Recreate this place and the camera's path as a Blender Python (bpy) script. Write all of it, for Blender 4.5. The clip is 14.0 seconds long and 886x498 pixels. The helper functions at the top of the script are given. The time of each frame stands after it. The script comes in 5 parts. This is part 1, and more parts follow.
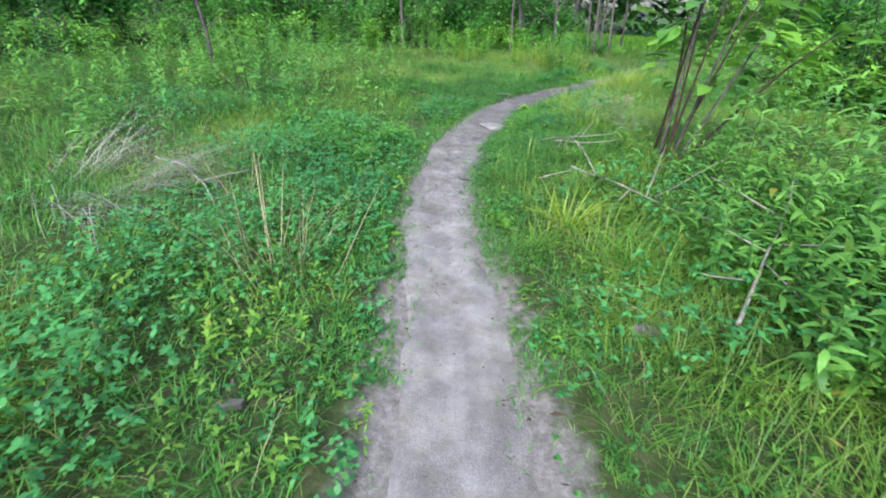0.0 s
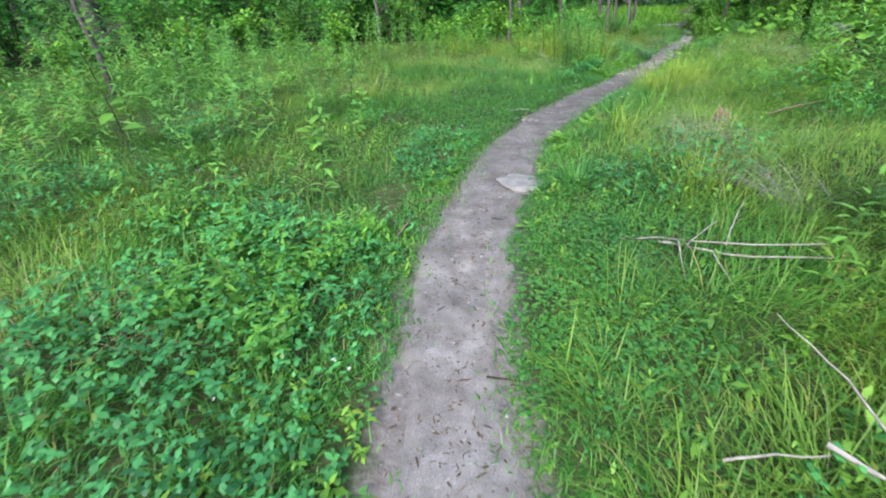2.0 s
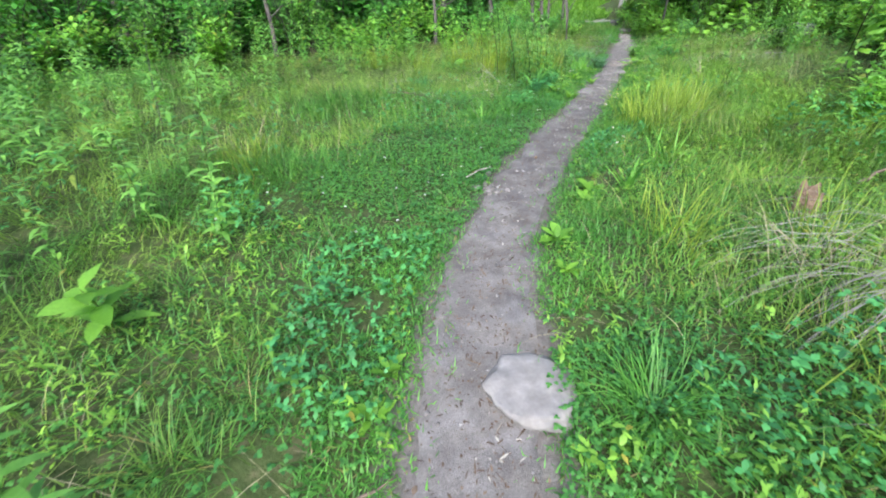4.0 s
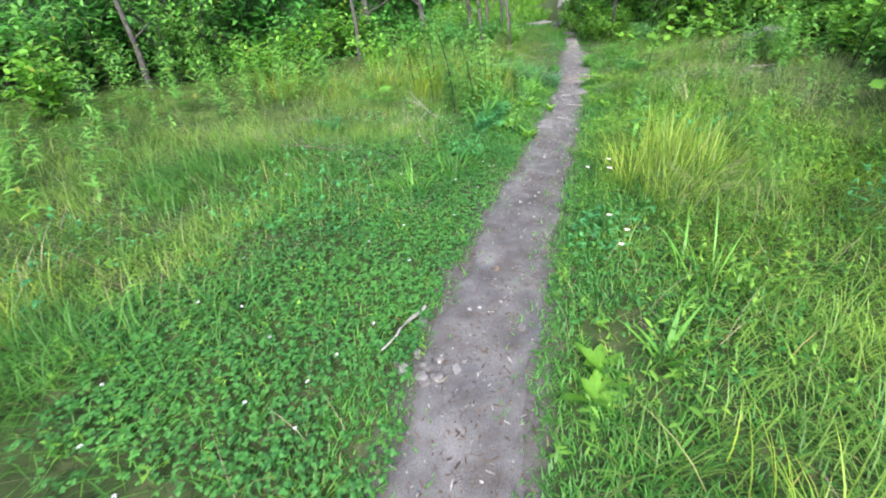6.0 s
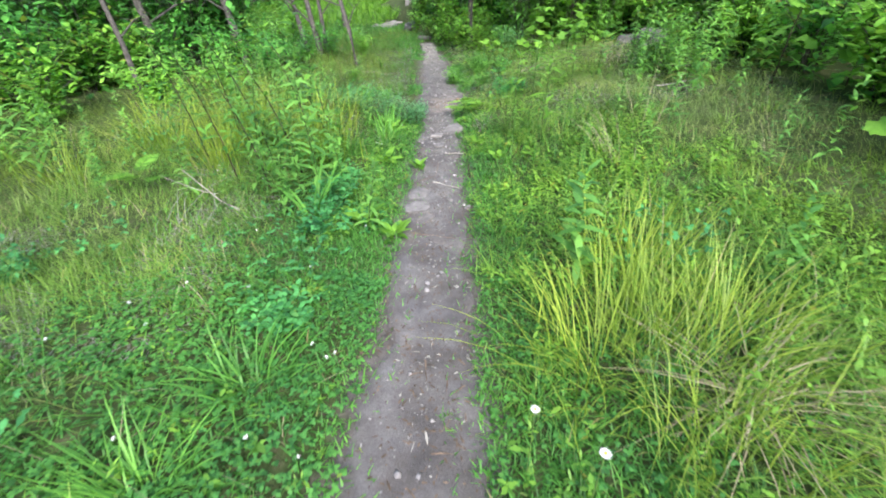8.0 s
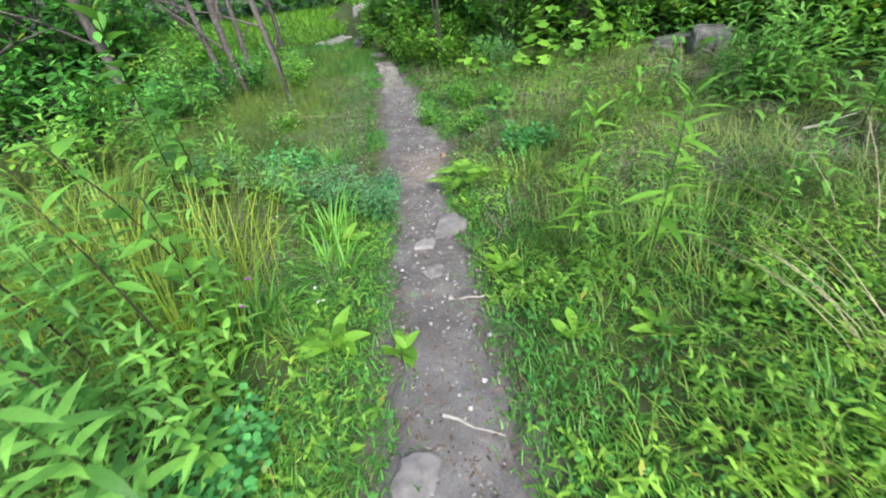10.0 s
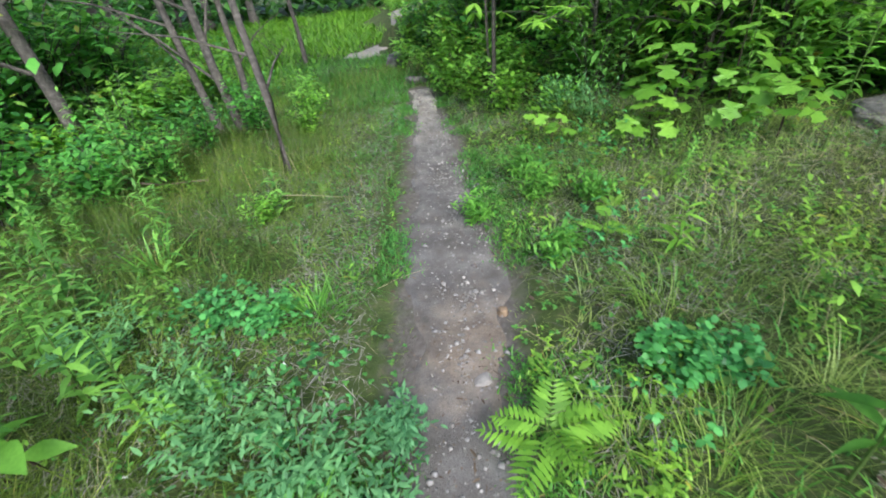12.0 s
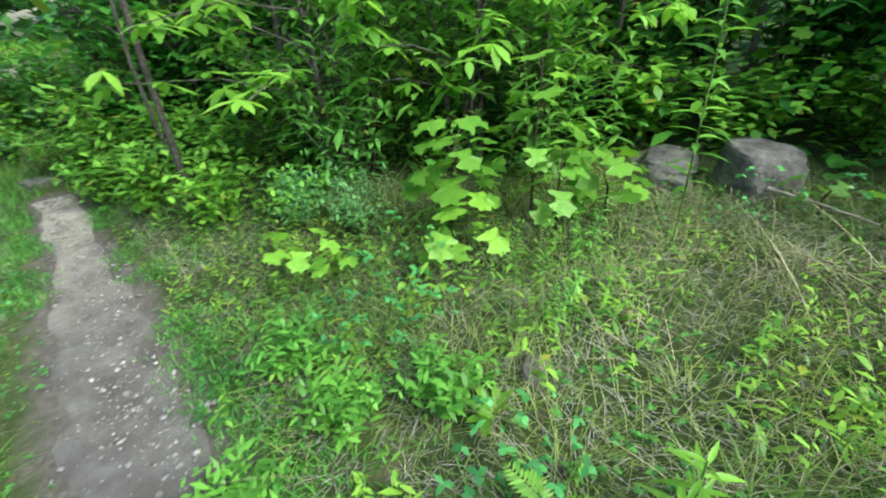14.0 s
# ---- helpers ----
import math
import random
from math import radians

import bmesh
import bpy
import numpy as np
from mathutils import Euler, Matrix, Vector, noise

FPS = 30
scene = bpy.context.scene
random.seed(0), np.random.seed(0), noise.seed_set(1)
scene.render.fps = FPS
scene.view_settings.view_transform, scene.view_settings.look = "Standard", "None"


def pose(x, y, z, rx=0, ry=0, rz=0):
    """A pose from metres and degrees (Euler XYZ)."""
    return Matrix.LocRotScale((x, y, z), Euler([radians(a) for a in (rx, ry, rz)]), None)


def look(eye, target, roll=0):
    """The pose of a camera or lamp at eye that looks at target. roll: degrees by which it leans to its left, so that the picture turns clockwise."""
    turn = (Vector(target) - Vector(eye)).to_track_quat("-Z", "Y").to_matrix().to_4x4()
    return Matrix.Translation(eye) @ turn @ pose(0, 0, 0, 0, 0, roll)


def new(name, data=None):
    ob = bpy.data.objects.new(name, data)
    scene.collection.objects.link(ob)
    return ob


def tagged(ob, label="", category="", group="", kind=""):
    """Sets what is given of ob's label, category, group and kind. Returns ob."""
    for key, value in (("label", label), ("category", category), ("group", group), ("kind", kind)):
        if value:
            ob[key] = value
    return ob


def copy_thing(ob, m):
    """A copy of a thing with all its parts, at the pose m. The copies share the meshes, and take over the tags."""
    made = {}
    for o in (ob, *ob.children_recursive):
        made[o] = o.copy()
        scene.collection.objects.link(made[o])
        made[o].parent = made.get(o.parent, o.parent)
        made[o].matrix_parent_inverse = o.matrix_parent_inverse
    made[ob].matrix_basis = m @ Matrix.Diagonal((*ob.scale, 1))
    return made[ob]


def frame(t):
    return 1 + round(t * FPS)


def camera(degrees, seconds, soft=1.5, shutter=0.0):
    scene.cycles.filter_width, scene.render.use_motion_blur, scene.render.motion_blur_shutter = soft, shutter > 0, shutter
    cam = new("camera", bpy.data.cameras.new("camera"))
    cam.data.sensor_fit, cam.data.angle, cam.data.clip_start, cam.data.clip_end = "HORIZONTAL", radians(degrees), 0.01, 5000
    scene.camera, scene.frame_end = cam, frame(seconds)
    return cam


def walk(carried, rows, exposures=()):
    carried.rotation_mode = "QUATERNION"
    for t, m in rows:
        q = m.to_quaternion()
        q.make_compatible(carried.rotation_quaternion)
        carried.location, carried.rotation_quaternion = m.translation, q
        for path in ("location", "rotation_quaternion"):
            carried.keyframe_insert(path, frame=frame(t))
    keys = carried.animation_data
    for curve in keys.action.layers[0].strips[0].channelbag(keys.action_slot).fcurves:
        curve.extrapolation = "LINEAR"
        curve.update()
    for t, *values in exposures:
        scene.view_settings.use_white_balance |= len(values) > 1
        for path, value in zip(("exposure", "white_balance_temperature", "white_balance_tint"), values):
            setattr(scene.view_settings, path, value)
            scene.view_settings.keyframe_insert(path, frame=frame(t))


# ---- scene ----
cam = camera(91.8, 14.0, soft=1.9, shutter=0.15)
rows = [
    (0.0, look((-0.096, 0.038, 1.476), (-0.034, 1.768, 0.475), 4.7)),
    (0.5, look((-0.13, 0.658, 1.462), (-0.09, 2.362, 0.415), 4.4)),
    (1.0, look((-0.124, 1.375, 1.474), (-0.178, 3.094, 0.453), 2.4)),
    (1.5, look((-0.125, 2.065, 1.472), (-0.092, 3.774, 0.434), 3.0)),
    (2.0, look((-0.084, 2.692, 1.465), (-0.029, 4.389, 0.408), 0.5)),
    (2.5, look((-0.059, 3.285, 1.449), (0.009, 4.972, 0.377), 0.2)),
    (3.0, look((-0.055, 3.832, 1.455), (0.103, 5.494, 0.354), 0.2)),
    (3.5, look((-0.002, 4.447, 1.487), (0.206, 6.124, 0.416), -0.0)),
    (4.0, look((0.064, 4.983, 1.501), (0.405, 6.634, 0.427), 0.4)),
    (4.2, look((0.106, 5.208, 1.488), (0.488, 6.842, 0.399), 0.5)),
    (6.3, look((0.907, 7.103, 1.591), (1.521, 8.675, 0.519), -1.4)),
    (6.5, look((1.009, 7.318, 1.617), (1.702, 8.844, 0.525), -2.3)),
    (7.0, look((1.275, 7.735, 1.621), (2.129, 9.156, 0.502), -2.7)),
    (7.2, look((1.418, 7.919, 1.614), (2.346, 9.291, 0.493), -0.8)),
    (9.3, look((2.824, 10.118, 1.404), (3.877, 11.457, 0.356), -2.8)),
    (9.5, look((2.944, 10.277, 1.393), (4.015, 11.597, 0.338), -3.9)),
    (10.0, look((3.327, 10.777, 1.42), (4.405, 12.068, 0.338), -4.7)),
    (10.5, look((3.638, 11.237, 1.475), (4.721, 12.555, 0.43), -4.7)),
    (11.0, look((3.999, 11.651, 1.487), (5.097, 12.986, 0.482), -3.6)),
    (11.5, look((4.301, 12.058, 1.501), (5.303, 13.437, 0.455), -4.6)),
    (12.0, look((4.587, 12.42, 1.526), (5.559, 13.798, 0.45), -3.9)),
    (12.5, look((4.891, 12.823, 1.524), (5.763, 14.254, 0.433), -2.6)),
    (13.0, look((5.149, 13.164, 1.522), (6.136, 14.537, 0.454), -2.2)),
    (13.5, look((5.501, 13.394, 1.493), (6.889, 14.408, 0.47), -4.1)),
    (14.0, look((5.802, 13.601, 1.493), (7.479, 14.097, 0.523), -2.2)),
]
walk(cam, rows, [(0.0, 1.22, 5950, 12), (2.5, 1.25, 6100, 12), (3.5, 1.36, 6150, 12), (7.0, 1.49, 6200, 14), (10.0, 1.28, 6350, 11), (11.5, 1.14, 6250, 10), (12.2, 1.10, 6200, 9), (13.2, 1.10, 6300, 1), (14.0, 1.37, 6350, 1)])

# ---- light ----
world = bpy.data.worlds.new("sky")
scene.world = world
world.use_nodes = True
_n = world.node_tree.nodes
_sky = _n.new("ShaderNodeTexSky")
_sky.sky_type = 'NISHITA'
_sky.sun_disc = False
_sky.sun_elevation, _sky.sun_rotation = radians(52), radians(200)
_sky.dust_density, _sky.air_density = 3.0, 1.2
world.node_tree.links.new(_sky.outputs[0], _n["Background"].inputs[0])
_n["Background"].inputs[1].default_value = 0.15
sun = new("sun", bpy.data.lights.new("sun", 'SUN'))
sun.data.energy, sun.data.angle, sun.data.color = 2.4, radians(30), (0.98, 0.98, 1.0)
sun.matrix_world = look((-6, -14, 22), (3, 10, 0))


# ---- materials ----
def nodes_of(name):
    m = bpy.data.materials.new(name)
    m.use_nodes = True
    t = m.node_tree
    return m, t, t.nodes["Principled BSDF"]


def link(t, a, b):
    t.links.new(a, b)


def ramp(t, fac, stops):
    r = t.nodes.new("ShaderNodeValToRGB")
    e = r.color_ramp.elements
    while len(e) < len(stops):
        e.new(0.5)
    for el, (p, c) in zip(e, stops):
        el.position, el.color = p, (*c, 1)
    link(t, fac, r.inputs[0])
    return r.outputs[0]


def noise_tex(t, scale, detail=4, rough=0.6, vec=None):
    n = t.nodes.new("ShaderNodeTexNoise")
    n.inputs["Scale"].default_value, n.inputs["Detail"].default_value, n.inputs["Roughness"].default_value = scale, detail, rough
    if vec is None:
        g = t.nodes.new("ShaderNodeNewGeometry")
        vec = g.outputs["Position"]
    link(t, vec, n.inputs["Vector"])
    return n.outputs["Fac"]


def mixc(t, fac, a, b, kind='MIX'):
    m = t.nodes.new("ShaderNodeMix")
    m.data_type, m.blend_type = 'RGBA', kind
    if isinstance(fac, float):
        m.inputs[0].default_value = fac
    else:
        link(t, fac, m.inputs[0])
    for sock, v in ((m.inputs[6], a), (m.inputs[7], b)):
        if isinstance(v, tuple):
            sock.default_value = (*v, 1)
        else:
            link(t, v, sock)
    return m.outputs[2]


def bump(t, p, height, strength, dist):
    b = t.nodes.new("ShaderNodeBump")
    b.inputs["Strength"].default_value, b.inputs["Distance"].default_value = strength, dist
    link(t, height, b.inputs["Height"])
    link(t, b.outputs[0], p.inputs["Normal"])


def foliage(name, dark, light, tip=None, trans=0.4, rough=0.45, patch=1.3, single=False):
    """Leaf tissue: a colour of its own for every leaf, broad patches, and light shining through."""
    m, t, p = nodes_of(name)
    if single:
        g = t.nodes.new("ShaderNodeObjectInfo")
        rnd = g.outputs["Random"]
    else:
        g = t.nodes.new("ShaderNodeNewGeometry")
        rnd = g.outputs["Random Per Island"]
    stops = [(0.0, dark), (0.75, light)]
    if tip:
        stops += [(0.965, light), (0.99, tip)]
    c = ramp(t, rnd, stops)
    patchy = ramp(t, noise_tex(t, patch, 3), [(0.32, (0.70, 0.78, 0.85)), (0.68, (1.22, 1.12, 0.95))])
    c = mixc(t, 1.0, c, patchy, 'MULTIPLY')
    veins = ramp(t, noise_tex(t, 70, 3), [(0.3, (0.86, 0.88, 0.86)), (0.7, (1.1, 1.08, 1.08))])
    c = mixc(t, 1.0, c, veins, 'MULTIPLY')
    link(t, c, p.inputs["Base Color"])
    p.inputs["Roughness"].default_value = rough
    p.inputs["Specular IOR Level"].default_value = 0.35
    tr = t.nodes.new("ShaderNodeBsdfTranslucent")
    warm = mixc(t, 1.0, c, (1.2, 1.15, 0.85), 'MULTIPLY')
    link(t, warm, tr.inputs[0])
    mx = t.nodes.new("ShaderNodeMixShader")
    mx.inputs[0].default_value = trans
    link(t, p.outputs[0], mx.inputs[1])
    link(t, tr.outputs[0], mx.inputs[2])
    link(t, mx.outputs[0], t.nodes["Material Output"].inputs[0])
    return m


def solid(name, stops, scale=30, rough=0.85, bump_scale=80, strength=0.5, dist=0.006, coarse=3.0, per_object=False, per_island=False):
    """Earth, stone, bark and dry stalks: two scales of variation and relief."""
    m, t, p = nodes_of(name)
    c = ramp(t, noise_tex(t, scale, 6, 0.65), stops)
    big = ramp(t, noise_tex(t, coarse, 3), [(0.3, (0.78, 0.78, 0.80)), (0.7, (1.18, 1.16, 1.12))])
    c = mixc(t, 1.0, c, big, 'MULTIPLY')
    if per_object or per_island:
        o = t.nodes.new("ShaderNodeObjectInfo" if per_object else "ShaderNodeNewGeometry")
        f = o.outputs["Random" if per_object else "Random Per Island"]
        c = mixc(t, 1.0, c, ramp(t, f, [(0.0, (0.55, 0.53, 0.51)), (0.7, (0.95, 0.95, 0.95)), (1.0, (1.25, 1.23, 1.2))]), 'MULTIPLY')
    link(t, c, p.inputs["Base Color"])
    p.inputs["Roughness"].default_value = rough
    p.inputs["Specular IOR Level"].default_value = 0.25
    bump(t, p, noise_tex(t, bump_scale, 6, 0.7), strength, dist)
    return m


M_GROUND = solid("earth_under_grass", [(0.3, (0.028, 0.050, 0.012)), (0.55, (0.060, 0.085, 0.026)), (0.75, (0.13, 0.115, 0.065))], 9, 0.95, 50, 0.8, 0.02, 1.1)
M_PATH = solid("trodden_dirt", [(0.25, (0.19, 0.175, 0.160)), (0.45, (0.26, 0.244, 0.226)), (0.6, (0.325, 0.309, 0.292)), (0.78, (0.43, 0.414, 0.395))], 6, 0.95, 130, 0.9, 0.008, 3.2)
_t = M_PATH.node_tree
_p = _t.nodes["Principled BSDF"]
_c = _p.inputs["Base Color"].links[0].from_socket
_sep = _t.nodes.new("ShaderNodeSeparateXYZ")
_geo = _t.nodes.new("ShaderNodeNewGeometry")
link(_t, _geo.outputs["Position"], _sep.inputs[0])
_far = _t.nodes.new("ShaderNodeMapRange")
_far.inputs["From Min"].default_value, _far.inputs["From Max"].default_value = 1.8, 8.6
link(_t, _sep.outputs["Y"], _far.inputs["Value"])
_dark = mixc(_t, _far.outputs[0], (1.0, 1.0, 1.0), (0.46, 0.46, 0.47))      # palest up to Y 1.8, then darker to under half by Y 8.6
_end = _t.nodes.new("ShaderNodeMapRange")
_end.inputs["From Min"].default_value, _end.inputs["From Max"].default_value = 16.0, 17.6
link(_t, _sep.outputs["Y"], _end.inputs["Value"])
_dark = mixc(_t, _end.outputs[0], _dark, (1.1, 1.07, 1.02))      # and pale sand at its end
_blotch = ramp(_t, noise_tex(_t, 2.6, 5, 0.7), [(0.36, (0.84, 0.83, 0.81)), (0.5, (1.0, 1.0, 1.0)), (0.66, (1.20, 1.21, 1.22))])
_c = mixc(_t, 1.0, _c, _blotch, 'MULTIPLY')
_off = _t.nodes.new("ShaderNodeVectorMath")
_off.operation = 'DISTANCE'
link(_t, _geo.outputs["Position"], _off.inputs[0])
_off.inputs[1].default_value = (5.62, 13.55, 0)
_clay = _t.nodes.new("ShaderNodeMath")
_clay.operation = 'ADD'
link(_t, _off.outputs["Value"], _clay.inputs[0])
link(_t, noise_tex(_t, 9, 4, 0.7), _clay.inputs[1])
_clayf = _t.nodes.new("ShaderNodeMapRange")
_clayf.inputs["From Min"].default_value, _clayf.inputs["From Max"].default_value, _clayf.inputs["To Max"].default_value = 1.0, 0.55, 0.65
link(_t, _clay.outputs[0], _clayf.inputs["Value"])
_dark = mixc(_t, _clayf.outputs[0], _dark, (0.92, 0.77, 0.63))      # a bare patch of tan clay
_grit = ramp(_t, noise_tex(_t, 160, 5, 0.75), [(0.35, (0.70, 0.68, 0.66)), (0.55, (1.0, 1.0, 1.0)), (0.72, (1.35, 1.35, 1.33))])
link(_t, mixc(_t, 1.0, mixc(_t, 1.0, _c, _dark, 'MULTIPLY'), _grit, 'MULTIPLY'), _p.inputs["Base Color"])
M_STONE = solid("pale_field_stone", [(0.3, (0.12, 0.113, 0.108)), (0.5, (0.18, 0.170, 0.162)), (0.75, (0.27, 0.257, 0.245))], 14, 0.85, 60, 0.6, 0.006, 5, per_object=True)
M_PALESTONE = solid("pale_flat_stone", [(0.3, (0.17, 0.160, 0.152)), (0.55, (0.235, 0.225, 0.215)), (0.75, (0.30, 0.29, 0.28))], 12, 0.85, 60, 0.6, 0.006, 5)
M_GRAVEL = solid("loose_gravel", [(0.3, (0.13, 0.125, 0.12)), (0.55, (0.26, 0.25, 0.245)), (0.75, (0.50, 0.49, 0.48))], 20, 0.9, 90, 0.4, 0.004, 4, per_island=True)
M_CHIP = solid("bark_litter", [(0.3, (0.07, 0.05, 0.035)), (0.6, (0.16, 0.12, 0.085)), (0.8, (0.27, 0.21, 0.15))], 25, 0.9, 90, 0.4, 0.004, 4, per_island=True)
M_BARK = solid("grey_bark", [(0.3, (0.05, 0.045, 0.040)), (0.55, (0.115, 0.105, 0.093)), (0.75, (0.20, 0.185, 0.165))], 22, 0.95, 45, 1.0, 0.02, 4)
M_DARKSTEM = solid("dark_stem", [(0.3, (0.02, 0.014, 0.01)), (0.6, (0.05, 0.035, 0.025)), (0.8, (0.09, 0.07, 0.045))], 40, 0.8, 90, 0.5, 0.004)
M_GREENSTEM = solid("green_stem", [(0.3, (0.05, 0.09, 0.02)), (0.7, (0.10, 0.17, 0.04))], 30, 0.6, 90, 0.2, 0.002)
M_DEADWOOD = solid("bleached_dead_wood", [(0.3, (0.22, 0.20, 0.17)), (0.55, (0.36, 0.33, 0.29)), (0.75, (0.50, 0.47, 0.42))], 30, 0.9, 60, 0.7, 0.006, 6)
M_TWIG = solid("brown_twig", [(0.3, (0.10, 0.075, 0.055)), (0.7, (0.22, 0.17, 0.13))], 30, 0.9, 70, 0.5, 0.004)
M_GREYSTRAW = solid("grey_dry_stalk", [(0.3, (0.24, 0.23, 0.20)), (0.7, (0.40, 0.39, 0.34))], 30, 0.8, 90, 0.2, 0.002, 2, per_island=True)
M_STRAW = solid("dry_straw", [(0.3, (0.26, 0.235, 0.13)), (0.7, (0.44, 0.405, 0.25))], 30, 0.8, 90, 0.2, 0.002, 2, per_island=True)
M_TAN = solid("tan_cut_wood", [(0.3, (0.12, 0.085, 0.055)), (0.55, (0.21, 0.15, 0.10)), (0.8, (0.28, 0.21, 0.145))], 18, 0.9, 40, 0.8, 0.01, 8)
M_ROCK = solid("weathered_rock", [(0.28, (0.065, 0.062, 0.058)), (0.45, (0.13, 0.125, 0.118)), (0.6, (0.21, 0.203, 0.192)), (0.78, (0.34, 0.33, 0.315))], 13, 0.9, 34, 1.0, 0.03, 4)
M_PETAL = solid("white_petals", [(0.3, (0.70, 0.70, 0.68)), (0.7, (0.82, 0.82, 0.80))], 40, 0.7, 90, 0.1, 0.001)
M_PURPLE = solid("purple_petals", [(0.3, (0.20, 0.06, 0.24)), (0.7, (0.34, 0.12, 0.38))], 40, 0.7, 90, 0.1, 0.001)
M_EYE = solid("yellow_disc", [(0.3, (0.45, 0.30, 0.03)), (0.7, (0.6, 0.42, 0.05))], 60, 0.8, 90, 0.2, 0.001)

L_GRASS = foliage("meadow_grass_green", (0.042, 0.136, 0.022), (0.146, 0.370, 0.058), (0.34, 0.30, 0.12))
L_YGRASS = foliage("yellow_green_grass", (0.085, 0.190, 0.026), (0.235, 0.410, 0.070), (0.42, 0.36, 0.14))
L_SHORT = foliage("short_turf_green", (0.042, 0.153, 0.026), (0.135, 0.378, 0.066), (0.28, 0.25, 0.11))
L_FINE = foliage("fine_dull_grass", (0.115, 0.195, 0.045), (0.300, 0.420, 0.125), (0.40, 0.38, 0.22))
L_OLIVE = foliage("olive_grass", (0.050, 0.105, 0.014), (0.165, 0.265, 0.045), (0.34, 0.30, 0.14))
L_CLOVER = foliage("clover_green", (0.034, 0.125, 0.030), (0.115, 0.350, 0.075), (0.16, 0.28, 0.05))
L_BRAMBLE = foliage("bramble_green", (0.034, 0.150, 0.046), (0.125, 0.440, 0.130), (0.16, 0.26, 0.06))
L_FORB = foliage("bright_weed_green", (0.080, 0.205, 0.030), (0.265, 0.520, 0.075), (0.33, 0.33, 0.06))
L_GOLD = foliage("tall_weed_green", (0.075, 0.215, 0.042), (0.240, 0.530, 0.105), (0.28, 0.30, 0.06))
L_BLUE = foliage("grey_green_weed", (0.060, 0.190, 0.070), (0.190, 0.440, 0.180))
L_BUSH = foliage("shrub_green", (0.035, 0.146, 0.032), (0.160, 0.493, 0.086), (0.21, 0.29, 0.04))
L_BUSHY = foliage("light_shrub_green", (0.085, 0.235, 0.033), (0.280, 0.600, 0.085), (0.30, 0.36, 0.06))
L_SPRAY = foliage("spray_leaf_green", (0.11, 0.29, 0.040), (0.32, 0.64, 0.100), trans=0.55)
L_TREE = foliage("tree_leaf_green", (0.018, 0.068, 0.016), (0.075, 0.220, 0.045))
L_CLEAR = foliage("clearing_green", (0.079, 0.221, 0.018), (0.160, 0.358, 0.034), patch=0.6)
L_BIG = foliage("large_leaf_green", (0.059, 0.186, 0.027), (0.174, 0.419, 0.067), single=True)
L_LIME = foliage("lime_leaf_green", (0.095, 0.245, 0.025), (0.215, 0.460, 0.060), single=True)
L_SEDGE = foliage("sedge_green", (0.058, 0.191, 0.030), (0.189, 0.468, 0.075))
L_STRAWGREEN = foliage("yellowing_grass", (0.180, 0.290, 0.034), (0.400, 0.540, 0.080), (0.48, 0.45, 0.20))
L_AUTUMN = foliage("turning_leaf", (0.233, 0.174, 0.024), (0.367, 0.136, 0.049), single=True)

# ---- plan ----
# the trail's middle line and half width
TRAIL = np.array([
    (0.11, -3.0, .33), (0.11, 0.75, .33), (0.06, 1.5, .29), (0.03, 2.25, .28), (-.04, 3, .26), (.01, 3.76, .26), (.04, 4.51, .25),
    (.2, 5.27, .28), (.43, 5.99, .29), (.66, 6.71, .27), (.94, 7.41, .24), (1.34, 8.05, .25), (1.75, 8.69, .28), (2.19, 9.3, .26),
    (2.68, 9.88, .25), (3.13, 10.46, .24), (3.58, 11.06, .24), (4.03, 11.66, .24), (4.48, 12.26, .23), (4.92, 12.87, .19),
    (5.36, 13.48, .22), (5.84, 14.06, .28), (6.24, 14.69, .28), (6.65, 15.32, .25), (7.06, 15.95, .24), (7.46, 16.57, .22),
    (7.84, 17.23, .16), (8.25, 17.86, .17), (8.6, 18.5, .13)])
# the meadow's outline, beyond which the woods begin
MEADOW = np.array([(-9, -4), (-8.5, 4), (-7.5, 9), (-6, 12.6), (-3.5, 14.6), (-1, 15.6), (1.6, 17.0), (3.6, 17.8), (5.2, 18.8), (6.6, 20.6), (9.4, 20.6),
                   (9.2, 18.6), (8.8, 17), (8.55, 15.6), (8.55, 14.3), (9.0, 12.75), (8.0, 11.1), (6.9, 9.7), (6.3, 8.6), (6.0, 7), (5.4, 5), (5.0, 2), (4.6, -4)])
rng = np.random.default_rng(7)


def trail_coords(x, y):
    """Station along the trail, distance from its middle (left is positive) and its half width there."""
    x, y = np.asarray(x, float), np.asarray(y, float)
    best = np.full(x.shape, 1e9)
    st, sd, hw = np.zeros(x.shape), np.zeros(x.shape), np.zeros(x.shape)
    for i in range(len(TRAIL) - 1):
        a, b = TRAIL[i], TRAIL[i + 1]
        dx, dy = b[0] - a[0], b[1] - a[1]
        u = np.clip(((x - a[0]) * dx + (y - a[1]) * dy) / (dx * dx + dy * dy), 0, 1)
        qx, qy = x - a[0] - u * dx, y - a[1] - u * dy
        e = np.hypot(qx, qy)
        k = e < best
        best = np.where(k, e, best)
        st = np.where(k, i + u, st)
        sd = np.where(k, e * np.sign(dx * qy - dy * qx), sd)
        hw = np.where(k, a[2] + u * (b[2] - a[2]), hw)
    return st, sd, hw


